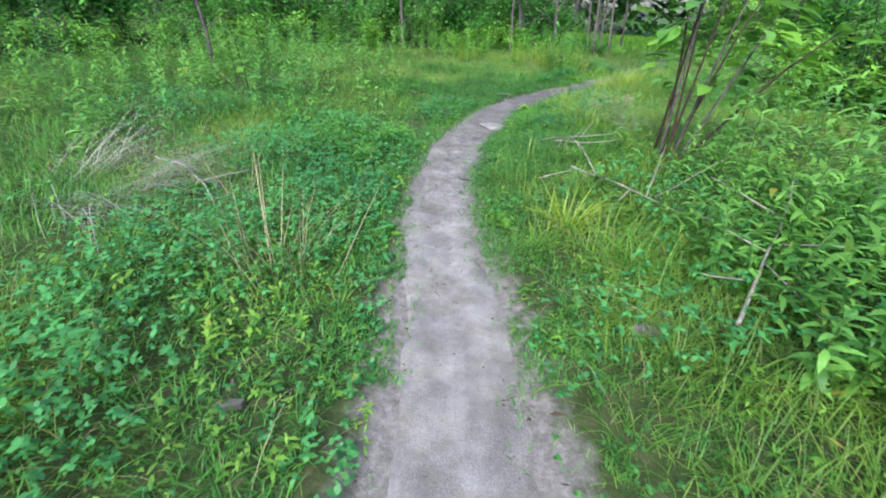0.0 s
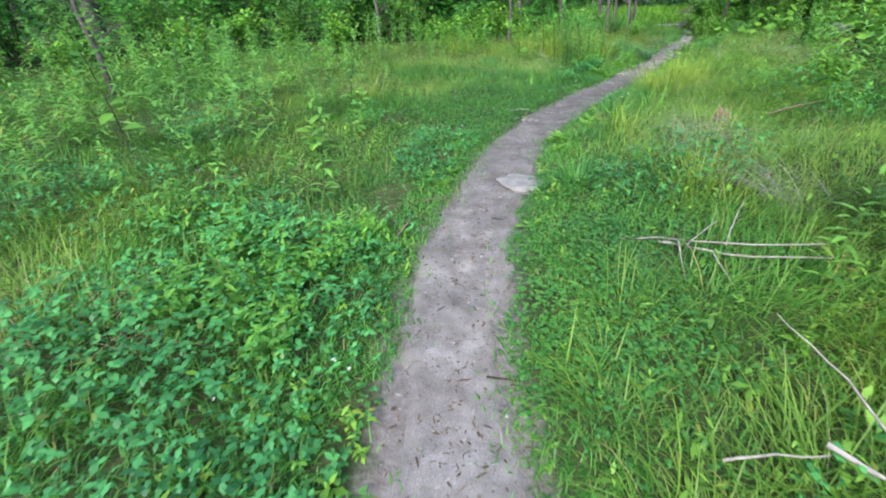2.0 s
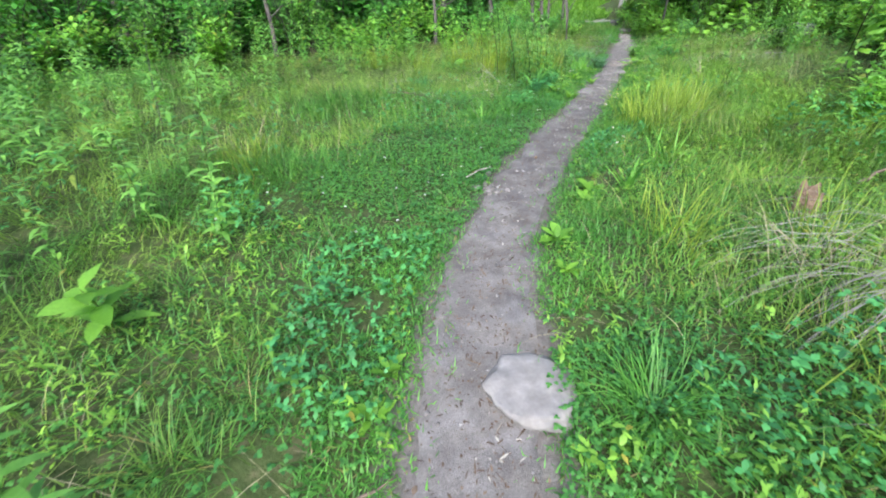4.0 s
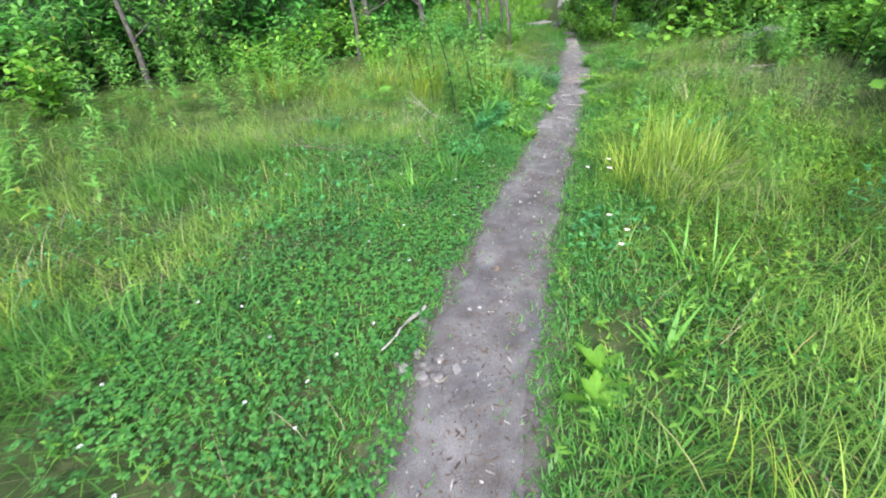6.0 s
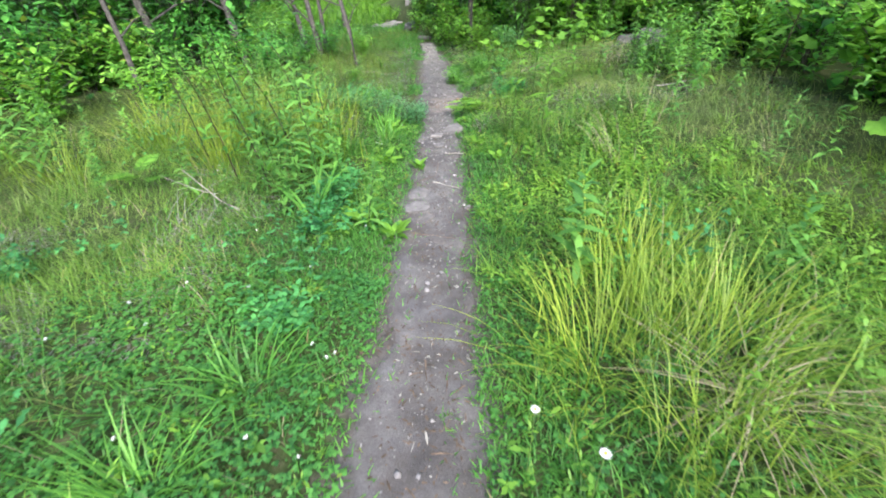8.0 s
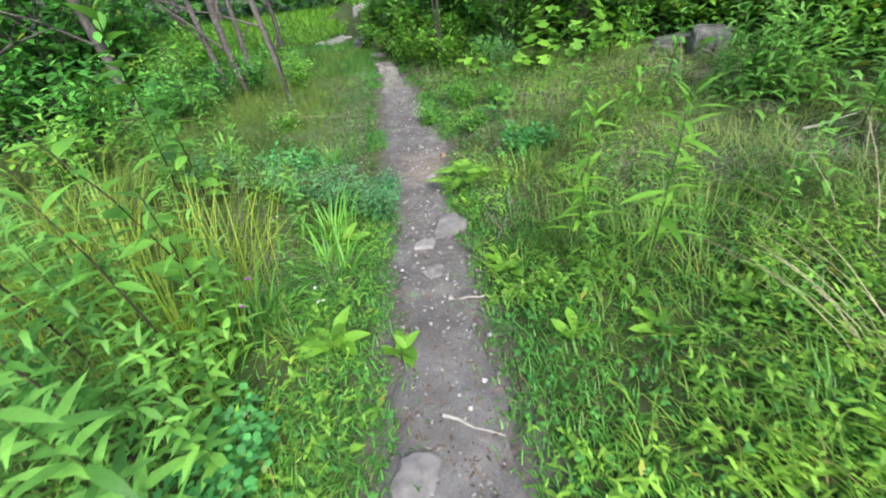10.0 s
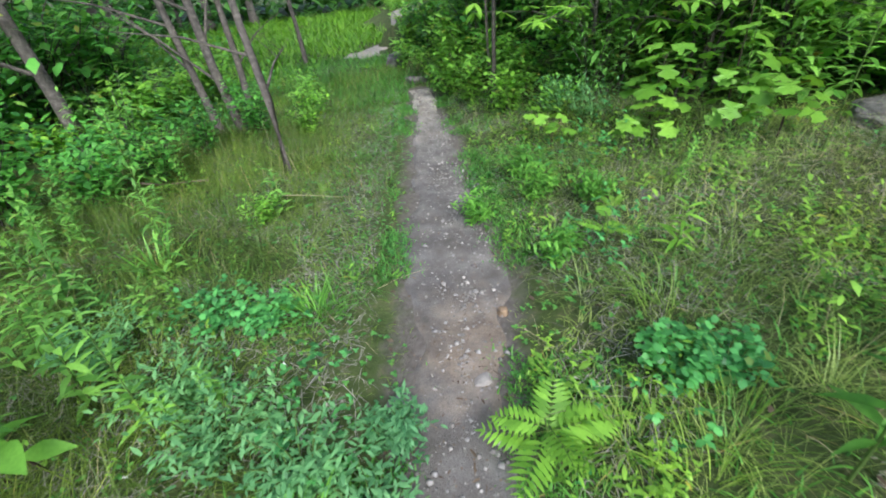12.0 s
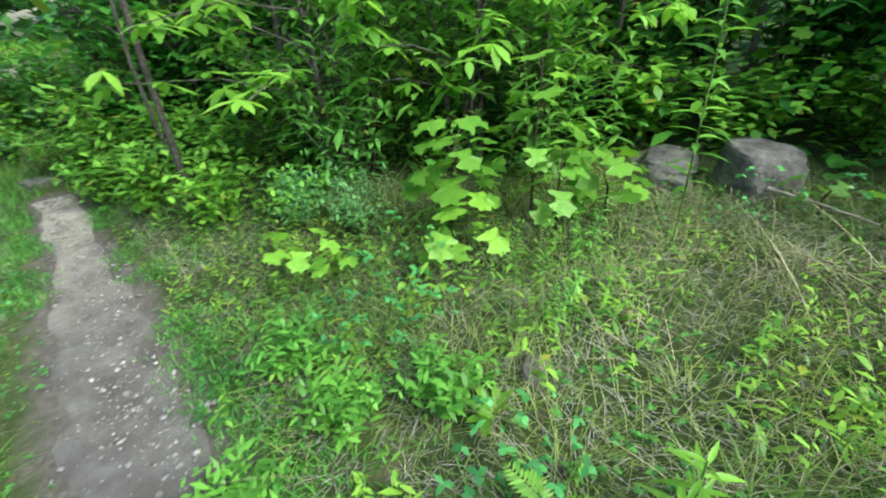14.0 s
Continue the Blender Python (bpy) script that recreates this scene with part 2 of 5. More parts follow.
def vnoise(x, y, scale, seed=0):
    """Smooth random values from 0 to 1 over the plan."""
    x, y = np.asarray(x, float) / scale, np.asarray(y, float) / scale
    xi, yi = np.floor(x).astype(int), np.floor(y).astype(int)
    fx, fy = x - xi, y - yi
    fx, fy = fx * fx * (3 - 2 * fx), fy * fy * (3 - 2 * fy)

    def h(a, b):
        v = (a * 374761393 + b * 668265263 + seed * 69069) & 0x7fffffff
        v = ((v ^ (v >> 13)) * 1274126177) & 0x7fffffff
        return ((v ^ (v >> 16)) & 0xffff) / 65535.0
    return (h(xi, yi) * (1 - fx) + h(xi + 1, yi) * fx) * (1 - fy) + (h(xi, yi + 1) * (1 - fx) + h(xi + 1, yi + 1) * fx) * fy


def inside_meadow(x, y):
    x, y = np.asarray(x, float), np.asarray(y, float)
    r = np.zeros(x.shape, bool)
    n = len(MEADOW)
    for i in range(n):
        (x1, y1), (x2, y2) = MEADOW[i], MEADOW[(i + 1) % n]
        if y1 != y2:
            c = ((y1 > y) != (y2 > y)) & (x < (x2 - x1) * (y - y1) / (y2 - y1) + x1)
            r ^= c
    return r


def terrain(x, y):
    """Height of the ground: a bank to the trail's right, small humps, and the trail worn a little into it."""
    s, d, w = trail_coords(x, y)
    slope = np.interp(s, [0, 7, 9, 11.5, 13, 17, 30], [.2, .25, .29, .21, .19, .36, .36])
    r = np.maximum(-d - .3, 0)
    z = slope * 2.0 * (1 - np.exp(-r / 2.0))
    off = np.clip((np.abs(d) - w) / .35, 0, 1)
    z = z + off * (0.05 * (vnoise(x, y, 0.8, 3) - .5) + 0.03 * (vnoise(x, y, 0.25, 5) - .5))
    far = np.clip((np.hypot(np.asarray(x) - 3, np.asarray(y) - 8) - 14) / 20, 0, 1)
    return z + far * 0.8 * (vnoise(x, y, 9, 8) - .45) - 0.03 * (1 - off)


def ground_z(x, y):
    return float(terrain(np.array([x]), np.array([y]))[0])


class Soup:
    """Vertices and faces gathered for one mesh."""

    def __init__(self):
        self.v, self.q, self.t, self.n = [], [], [], 0

    def add(self, v, q=None, t=None):
        v = np.asarray(v, float).reshape(-1, 3)
        if q is not None and len(q):
            self.q.append(np.asarray(q, int).reshape(-1, 4) + self.n)
        if t is not None and len(t):
            self.t.append(np.asarray(t, int).reshape(-1, 3) + self.n)
        self.v.append(v)
        self.n += len(v)

    def mesh(self, name, mat, smooth=True):
        v = np.concatenate(self.v)
        q = np.concatenate(self.q) if self.q else np.zeros((0, 4), int)
        t = np.concatenate(self.t) if self.t else np.zeros((0, 3), int)
        me = bpy.data.meshes.new(name)
        me.vertices.add(len(v))
        me.vertices.foreach_set("co", v.astype(np.float32).ravel())
        loops = np.concatenate([q.ravel(), t.ravel()]).astype(np.int32)
        me.loops.add(len(loops))
        me.loops.foreach_set("vertex_index", loops)
        starts = np.concatenate([np.arange(len(q)) * 4, len(q) * 4 + np.arange(len(t)) * 3]).astype(np.int32)
        me.polygons.add(len(starts))
        me.polygons.foreach_set("loop_start", starts)
        me.polygons.foreach_set("use_smooth", np.full(len(starts), smooth))
        me.update(calc_edges=True)
        me.materials.append(mat)
        return me


GRASS_W, LEAF_W = (1, .85, .55), (.25, 1, .7)


def blades(soup, base, az, length, width, elev, curl, prof=GRASS_W, roll=None):
    """Blades or leaves: each starts at base, heads to az at the angle elev and bends down by curl over its length."""
    n, k = len(base), len(prof)
    if n == 0:
        return
    az, length, width, elev, curl = (np.broadcast_to(np.asarray(a, float), (n,)) for a in (az, length, width, elev, curl))
    side = np.stack([-np.sin(az), np.cos(az), np.zeros(n)], 1)
    if roll is not None:
        roll = np.broadcast_to(roll, (n,))
        side = side * np.cos(roll)[:, None]
        side[:, 2] = np.sin(roll)
    p = np.array(base, float)
    vs = np.zeros((n, 2 * k + 1, 3))
    for j in range(k):
        hw = (width * prof[j] / 2)[:, None] * side
        vs[:, 2 * j], vs[:, 2 * j + 1] = p - hw, p + hw
        e = elev - curl * (j + .5) / k
        p = p + (length / k)[:, None] * np.stack([np.cos(e) * np.cos(az), np.cos(e) * np.sin(az), np.sin(e)], 1)
    vs[:, 2 * k] = p
    off = (np.arange(n) * (2 * k + 1))[:, None]
    q = np.concatenate([off + np.array([2 * j, 2 * j + 1, 2 * j + 3, 2 * j + 2]) for j in range(k - 1)]) if k > 1 else None
    t = off + np.array([2 * k - 2, 2 * k - 1, 2 * k])
    soup.add(vs, q, t)


def tube(soup, pts, radii, sides=6):
    """A tapered round stem along points."""
    pts = [Vector(p) for p in pts]
    k = len(pts)
    vs = []
    for i, p in enumerate(pts):
        d = (pts[min(i + 1, k - 1)] - pts[max(i - 1, 0)]).normalized()
        a = d.orthogonal() if abs(d.z) < .9 else d.cross(Vector((0, 1, 0)))
        a.normalize()
        b = d.cross(a)
        for j in range(sides):
            f = 2 * math.pi * j / sides
            vs.append(p + (a * math.cos(f) + b * math.sin(f)) * radii[i])
    q = [(i * sides + j, i * sides + (j + 1) % sides, (i + 1) * sides + (j + 1) % sides, (i + 1) * sides + j) for i in range(k - 1) for j in range(sides)]
    vs.append(pts[-1] + (pts[-1] - pts[-2]).normalized() * radii[-1])
    t = [((k - 1) * sides + j, (k - 1) * sides + (j + 1) % sides, k * sides) for j in range(sides)]
    soup.add([tuple(v) for v in vs], q, t)


def part(name, me, parent, label=""):
    ob = new(name, me)
    ob.parent = parent
    return tagged(ob, label) if label else ob


def thing(name, x, y, label, category, group="", z=None, rz=0):
    """An empty at the base of a thing, standing on the ground."""
    ob = new(name)
    ob.empty_display_size = 0.1
    ob.matrix_world = pose(x, y, ground_z(x, y) if z is None else z, 0, 0, rz)
    return tagged(ob, label, category, group)


# ---- ground and trail ----
def coords(lo, hi, step, far):
    a = [lo]
    g = step
    while a[0] > -far:
        g *= 1.35
        a.insert(0, a[0] - g)
    b = list(np.arange(lo + step, hi, step)) + [hi]
    g = step
    while b[-1] < far:
        g *= 1.35
        b.append(b[-1] + g)
    return np.array(a + b)


gx, gy = coords(-6, 11, 0.14, 900), coords(-3, 20, 0.14, 900)
X, Y = np.meshgrid(gx, gy)
Z = terrain(X.ravel(), Y.ravel())
nx, ny = len(gx), len(gy)
idx = np.arange(nx * ny).reshape(ny, nx)
sp = Soup()
sp.add(np.stack([X.ravel(), Y.ravel(), Z], 1), np.stack([idx[:-1, :-1], idx[:-1, 1:], idx[1:, 1:], idx[1:, :-1]], -1).reshape(-1, 4))
_me = sp.mesh("ground", M_GROUND)
_s, _d, _w = trail_coords(X.ravel(), Y.ravel())
_me.attributes.new("worn", 'FLOAT', 'POINT').data.foreach_set("value", np.clip(1 - (np.abs(_d) - _w) / np.where(_s < 4, .45, .30), 0, 1).astype(np.float32))
tagged(new("ground", _me), kind="structure")
_t = M_GROUND.node_tree
_p = _t.nodes["Principled BSDF"]
_at = _t.nodes.new("ShaderNodeAttribute")
_at.attribute_name = "worn"
_sum = _t.nodes.new("ShaderNodeMath")
_sum.operation = 'ADD'
link(_t, _at.outputs["Fac"], _sum.inputs[0])
link(_t, noise_tex(_t, 7, 6, 0.7), _sum.inputs[1])
_soil = ramp(_t, noise_tex(_t, 25, 6, 0.7), [(0.3, (0.15, 0.132, 0.118)), (0.55, (0.25, 0.228, 0.208)), (0.75, (0.36, 0.335, 0.31))])
_edge = _t.nodes.new("ShaderNodeMapRange")
_edge.inputs["From Min"].default_value, _edge.inputs["From Max"].default_value = 1.05, 1.40
link(_t, _sum.outputs[0], _edge.inputs["Value"])
_sep = _t.nodes.new("ShaderNodeSeparateXYZ")
_geo = _t.nodes.new("ShaderNodeNewGeometry")
link(_t, _geo.outputs["Position"], _sep.inputs[0])
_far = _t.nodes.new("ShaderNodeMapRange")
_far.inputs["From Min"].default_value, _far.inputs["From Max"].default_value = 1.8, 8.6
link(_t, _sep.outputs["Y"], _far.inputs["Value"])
# the soil darkens along Y over the same stretch as the trail
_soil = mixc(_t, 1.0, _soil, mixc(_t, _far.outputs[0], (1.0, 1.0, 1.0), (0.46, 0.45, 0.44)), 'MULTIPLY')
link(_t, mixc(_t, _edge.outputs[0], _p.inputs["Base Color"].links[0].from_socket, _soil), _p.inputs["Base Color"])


def build_trail():
    pts = []
    for i in range(len(TRAIL) - 1):
        a, b = TRAIL[i], TRAIL[i + 1]
        m = max(2, int(np.hypot(*(b - a)[:2]) / .05))
        pts += [a + (b - a) * k / m for k in range(m)]
    pts.append(TRAIL[-1])
    p = np.array(pts)
    for _ in range(6):
        p[1:-1] = .25 * p[:-2] + .5 * p[1:-1] + .25 * p[2:]
    d = np.gradient(p[:, :2], axis=0)
    d /= np.linalg.norm(d, axis=1)[:, None]
    nrm = np.stack([-d[:, 1], d[:, 0]], 1)
    s = np.arange(len(p)) * .05
    wl = p[:, 2] + .11 * (vnoise(s, s * 0, .6, 11) - .5) + .10 * (vnoise(s, s * 0, .17, 12) - .5) + .015
    wr = p[:, 2] + .11 * (vnoise(s, s * 0, .7, 13) - .5) + .10 * (vnoise(s, s * 0, .19, 14) - .5) + .015
    K = 13
    u = np.linspace(-1, 1, K)
    off = np.where(u[None] > 0, u[None] * wl[:, None], u[None] * wr[:, None])
    xy = p[:, None, :2] + off[..., None] * nrm[:, None]
    z = terrain(xy[..., 0].ravel(), xy[..., 1].ravel()).reshape(off.shape)
    lift = np.where(np.abs(u) > .98, -.035, np.where(np.abs(u) > .8, .006, .012))[None]
    z = z + lift + .014 * (vnoise(xy[..., 0], xy[..., 1], .16, 21) - .4) + .006 * (vnoise(xy[..., 0], xy[..., 1], .05, 22) - .5)
    ix = np.arange(len(p) * K).reshape(len(p), K)
    sp = Soup()
    sp.add(np.concatenate([xy, z[..., None]], -1), np.stack([ix[:-1, :-1], ix[1:, :-1], ix[1:, 1:], ix[:-1, 1:]], -1).reshape(-1, 4)[:, ::-1])
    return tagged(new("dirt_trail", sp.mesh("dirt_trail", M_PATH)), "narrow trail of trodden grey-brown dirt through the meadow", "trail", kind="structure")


build_trail()


# ---- scattered growth ----
def scatter(n, x0, x1, y0, y1):
    x, y = rng.uniform(x0, x1, n), rng.uniform(y0, y1, n)
    s, d, w = trail_coords(x, y)
    return x, y, s, d, w


def trail_scatter(n, s0, s1, d0, d1):
    """Random places between two stations and two distances from the trail's middle."""
    i = rng.uniform(s0, s1, n)
    k = np.minimum(i.astype(int), len(TRAIL) - 2)
    a, e = TRAIL[k], TRAIL[k + 1]
    u = (i - k)[:, None]
    p = a[:, :2] + u * (e - a)[:, :2]
    d = (e - a)[:, :2]
    d = d / np.linalg.norm(d, axis=1)[:, None]
    off = rng.uniform(d0, d1, n)
    x, y = p[:, 0] - d[:, 1] * off, p[:, 1] + d[:, 0] * off
    s, dd, w = trail_coords(x, y)
    return x, y, s, dd, w


def on_ground(x, y, dz=0.0):
    return np.stack([x, y, terrain(x, y) + dz], 1)


def stuff(name, soup, mat, label, category):
    return tagged(new(name, soup.mesh(name, mat)), label, category, kind="stuff")


def edge_noise(x, y, s):
    return .08 * (vnoise(x, y, .3, 31) - .5) + .06 * (vnoise(x, y, .1, 32) - .5)


def short_turf():
    x, y, s, d, w = trail_scatter(200000, 0.3, 27.5, -2.1, 2.1)
    x1, y1, s1, d1, w1 = trail_scatter(95000, 0.3, 27.5, -.65, .65)
    x, y, s, d, w = (np.concatenate(a) for a in ((x, x1), (y, y1), (s, s1), (d, d1), (w, w1)))
    e = np.abs(d) - w + edge_noise(x, y, s)
    keep = (e > -.10 - .05 * (s < 18)) & (e < 1.9) & (rng.random(len(x)) < np.where(e < .0, .10 + .5 * np.clip(vnoise(x, y, .22, 44) - .45, 0, 1), np.where(e < .6, .95, .95 - .42 * (e - .6)))) & (vnoise(x, y, .4, 41) > .14)
    keep &= ~((s > 19.5) & (vnoise(x, y, .5, 42) < .45))
    keep &= ~((s < 3) & (e < .3) & (vnoise(x, y, .25, 43) < .45))
    lawn = (d > 0) & (s > 10) & (s < 14.5)
    keep &= ~(lawn & (rng.random(len(x)) < .45))
    keep &= ~((np.abs(d) > 1.0) & (rng.random(len(x)) < .35))
    keep &= ~((s > 18.3) & (e > .22) & (rng.random(len(x)) < np.where(d > 0, .85, .6)))
    x, y, e = x[keep], y[keep], e[keep]
    n = len(x)
    sp = Soup()
    blades(sp, on_ground(x, y, -.005), rng.uniform(0, 6.283, n), rng.uniform(.04, .11, n) * (.7 + .5 * np.clip(e, 0, 1)), rng.uniform(.005, .011, n), rng.uniform(.4, 1.4, n), rng.uniform(.2, 1.3, n), (1, .7))
    stuff("short_grass", sp, L_SHORT, "short green turf grass along the dirt trail", "grass")


def meadow():
    """Taller grass, in clumps: green and yellow-green."""
    green, yellow, fine, olive = Soup(), Soup(), Soup(), Soup()
    x, y, s, d, w = scatter(700000, -8.5, 9.5, -3, 20.5)
    e = np.abs(d) - w + edge_noise(x, y, s)
    tall = np.clip((e - .12) / .9, 0, 1)
    dens = .20 + .66 * tall
    dens *= np.where(np.abs(d) > 3.2, .5, 1.0)
    # the clover lawn and the bramble patch stay low
    low = (d > 0) & (((s > 10.5) & (s < 14.5) & (e < 1.5)) | ((s < 10.5) & (e < 1.6)))
    dens = np.where(low, dens * np.where(s < 7, .40, .24), dens)
    dens = np.where((d < 0) & (s > 15) & (s < 19) & (e < 1.6), dens * .75, dens)
    dens = np.where((d < 0) & (s > 5.2) & (s < 8.4) & (e < 1.1), dens * .55, dens)
    clump = vnoise(x, y, .35, 51)
    dens = np.where((s > 18) & (d < -.7), dens * np.clip(vnoise(x, y, .55, 57) * 3.2 - .75, .12, 1.15), dens)
    dens = np.where((s > 17.8) & (np.abs(d) < 3), dens * np.where(d > 0, 1.25, 1.9), dens)
    keep = (e > .03) & inside_meadow(x, y) & (rng.random(len(x)) < dens * (.35 + 1.0 * clump))
    x, y, s, d, tall, clump = (a[keep] for a in (x, y, s, d, tall, clump))
    n = len(x)
    base = on_ground(x, y, -.01)
    L = (.09 + .22 * tall * (.4 + .9 * vnoise(x, y, 1.1, 52))) * rng.uniform(.55, 1.25, n)
    az = vnoise(x, y, .9, 53) * 9 + rng.normal(0, 1.2, n)
    fine_zone = (s > 18.0) | ((d > 1.0) & (s > 14)) | ((d < -1.7) & (s > 16))
    hair = (d > 1.0) & (s > 14) & (s < 18.5)
    lush = (d > 0) & (s >= 18.5)
    fine_zone &= ~lush
    fine_zone &= ~hair
    yel = ~fine_zone & ~hair & (vnoise(x, y, 1.2, 54) + np.where(d < 0, .17, -.10) + .12 * ((d > 0) & (s > 13)) > .56)
    yel = (yel | ((d < 0) & (s > 14.3) & (s < 18) & ~fine_zone)) & ~lush
    grn = ~fine_zone & ~yel & ~hair & ~lush
    for m, sp, wd in ((grn, green, (.004, .0085)), (yel, yellow, (.0035, .007)), (fine_zone, fine, (.0018, .0042)), (hair, yellow, (.002, .0042)), (lush, olive, (.0025, .0055))):
        k = m.sum()
        blades(sp, base[m], az[m], L[m] * (.85 if sp is fine else 1), rng.uniform(*wd, k), rng.uniform(.65, 1.4, k), rng.uniform(.5, 1.9, k), (1, .75))
    # loose tufts of thin blades
    x, y, s, d, w = scatter(1500, -5, 8.8, -1.5, 19)
    keep = (np.abs(d) - w > .22) & inside_meadow(x, y) & ~((d > 0) & (s > 10.5) & (s < 14) & (d < 1.4))
    x, y, s, d = x[keep][:620], y[keep][:620], s[keep][:620], d[keep][:620]
    m = 46
    cx, cy, ss, dd = (np.repeat(a, m) for a in (x, y, s, d))
    n = len(cx)
    ox, oy = rng.normal(0, .035, n), rng.normal(0, .035, n)
    L = np.repeat(rng.uniform(.16, .34, len(x)), m) * rng.uniform(.5, 1.15, n)
    az = np.arctan2(oy, ox) + rng.normal(0, .6, n)
    base = on_ground(cx + ox, cy + oy, -.01)
    pick = vnoise(cx, cy, .05, 55) + np.where(dd < 0, .15, -.05)
    thin = ((ss > 18.5) & (dd < 0)) | ((dd > 1.2) & (ss > 13))
    for msk, sp in ((thin, fine), (~thin & (pick > .55), yellow), (~thin & (pick <= .55), green)):
        k = msk.sum()
        blades(sp, base[msk], az[msk], L[msk], rng.uniform(.003, .006, k), rng.uniform(.6, 1.45, k), rng.uniform(.8, 2.2, k), (1, .85, .5))
    stuff("meadow_grass", green, L_GRASS, "tall arching green meadow grass beside the trail", "grass")
    stuff("yellow_grass", yellow, L_YGRASS, "tall yellow-green meadow grass in loose clumps", "grass")
    stuff("fine_grass", fine, L_FINE, "fine dull green grass matted with dry stalks", "grass")
    stuff("olive_grass", olive, L_OLIVE, "thin olive-green grass in the trees' shade", "grass")
    # dry stalks
    x, y, s, d, w = scatter(42000, -8, 9.3, -2, 19)
    e = np.abs(d) - w
    keep = (e > .15) & inside_meadow(x, y) & (rng.random(len(x)) < .05 + .35 * (vnoise(x, y, .7, 61) > .66) + .13 * ((s > 18) & (d < 0)) + .22 * ((d > 1.3) & (s > 11)) + .16 * ((d < -1.0) & (s > 7) & (s < 15)))
    x, y = x[keep], y[keep]
    n = len(x)
    sp = Soup()
    blades(sp, on_ground(x, y), rng.uniform(0, 6.283, n), rng.uniform(.12, .42, n), rng.uniform(.0015, .0038, n), rng.uniform(.15, 1.3, n), rng.uniform(.3, 1.6, n), (1, .9, .7))
    stuff("dry_grass", sp, M_STRAW, "scattered dry straw-coloured grass stalks among the green", "dry grass")
    # dead thatch lying flat between the blades of the fine grass
    x, y, s, d, w = scatter(110000, -1, 9.3, 9, 19)
    keep = (np.abs(d) - w > .2) & (np.abs(d) < 3.6) & inside_meadow(x, y) & (((s > 18) & (vnoise(x, y, .5, 63) > .25)) | ((d > 1.2) & (s > 14) & (vnoise(x, y, .5, 63) > .5)))
    x, y = x[keep], y[keep]
    n = len(x)
    sp = Soup()
    blades(sp, on_ground(x, y, .012), vnoise(x, y, .5, 64) * 8 + rng.normal(0, .8, n), rng.uniform(.05, .17, n), rng.uniform(.0015, .0035, n), rng.uniform(0, .5, n), rng.uniform(.1, .9, n), (1, .8))
    stuff("thatch", sp, M_GREYSTRAW, "flattened grey-tan dead grass lying between green blades", "dead grass")


def clover():
    """Three round leaflets on a short stalk, over and over."""
    x, y, s, d, w = (np.concatenate(a) for a in zip(scatter(165000, -4.2, 8.5, -2, 18), trail_scatter(11000, 9.5, 15, .2, 2.0), trail_scatter(4000, 5, 8.6, -1.3, -.25)))
    e = np.abs(d) - w + edge_noise(x, y, s)
    fade = e + 1.2 * (vnoise(x, y, .7, 73) - .5) + .5 * (vnoise(x, y, .2, 74) - .5)
    lawn = (d > 0) & (s > 7) & (s < 15) & (fade < 1.5)
    dens = np.where(lawn, np.where(s < 10, .35, .85) * np.clip(.25 + 1.5 * vnoise(x, y, .35, 75), 0, 1), .30 * (vnoise(x, y, .7, 71) > .5))
    dens = np.where((d < 0) & (s > 5.0) & (s < 15) & (fade < 1.1), np.where(s < 8.6, .75 * np.clip(.2 + 1.5 * vnoise(x, y, .3, 76), 0, 1), .60 * (vnoise(x, y, .6, 72) > .42)), dens)
    keep = (e > .02) & (e < 3) & (rng.random(len(x)) < dens)
    x, y = x[keep], y[keep]
    n = len(x)
    h = rng.uniform(.02, .085, n)
    base = on_ground(x, y)
    base[:, 2] += h
    sp = Soup()
    a0 = rng.uniform(0, 6.283, n)
    size = rng.uniform(.011, .022, n)
    for k in range(3):
        blades(sp, base, a0 + k * 2.094 + rng.normal(0, .15, n), size, size * .95, rng.uniform(-.15, .5, n), rng.uniform(.2, .9, n), (.35, 1))
    stuff("clover", sp, L_CLOVER, "low carpet of green clover leaves beside the trail", "clover")


def brambles():
    """Broad ground-cover leaves in layers, thickest on the left at the start."""
    x, y, s, d, w = scatter(210000, -5.5, 8, -2, 18)
    e = np.abs(d) - w + edge_noise(x, y, s)
    patch = vnoise(x, y, .8, 81)
    dens = np.where((d > 0) & (s < 7.2), np.clip((patch - .2) * 2.2, .08, .95), .5 * (patch > .68))
    dens = np.where((d < 0) & (s < 9), .45 * (patch > .62) * (e < 1.6), dens)
    dens = np.where((d > 0) & (s >= 7.2) & (s < 10), .5 * (patch > .52), dens)
    dens = np.where((d > 0) & (s >= 10) & (s < 15), .15 * (patch > .7), dens)
    dens = np.where((s > 14), .25 * (patch > .76), dens)
    keep = (e > .1) & (e < 3.8) & inside_meadow(x, y) & (rng.random(len(x)) < dens * np.where(e > 2, .55, 1))
    x, y, e, patch = x[keep], y[keep], e[keep], patch[keep]
    n = len(x)
    base = on_ground(x, y)
    base[:, 2] += rng.random(n) ** .7 * (.06 + .22 * np.clip(e, 0, 1)) * (.5 + patch)
    sp = Soup()
    size = rng.uniform(.016, .044, n)
    a0 = rng.uniform(0, 6.283, n)
    for k in range(3):
        blades(sp, base, a0 + k * 1.9 + rng.normal(0, .3, n), size * rng.uniform(.7, 1.1, n), size * rng.uniform(.5, .75, n), rng.uniform(-.4, .8, n), rng.uniform(.2, 1.0, n), (.45, 1))
    stuff("bramble_cover", sp, L_BRAMBLE, "dense dark green bramble leaves covering the ground", "ground cover")


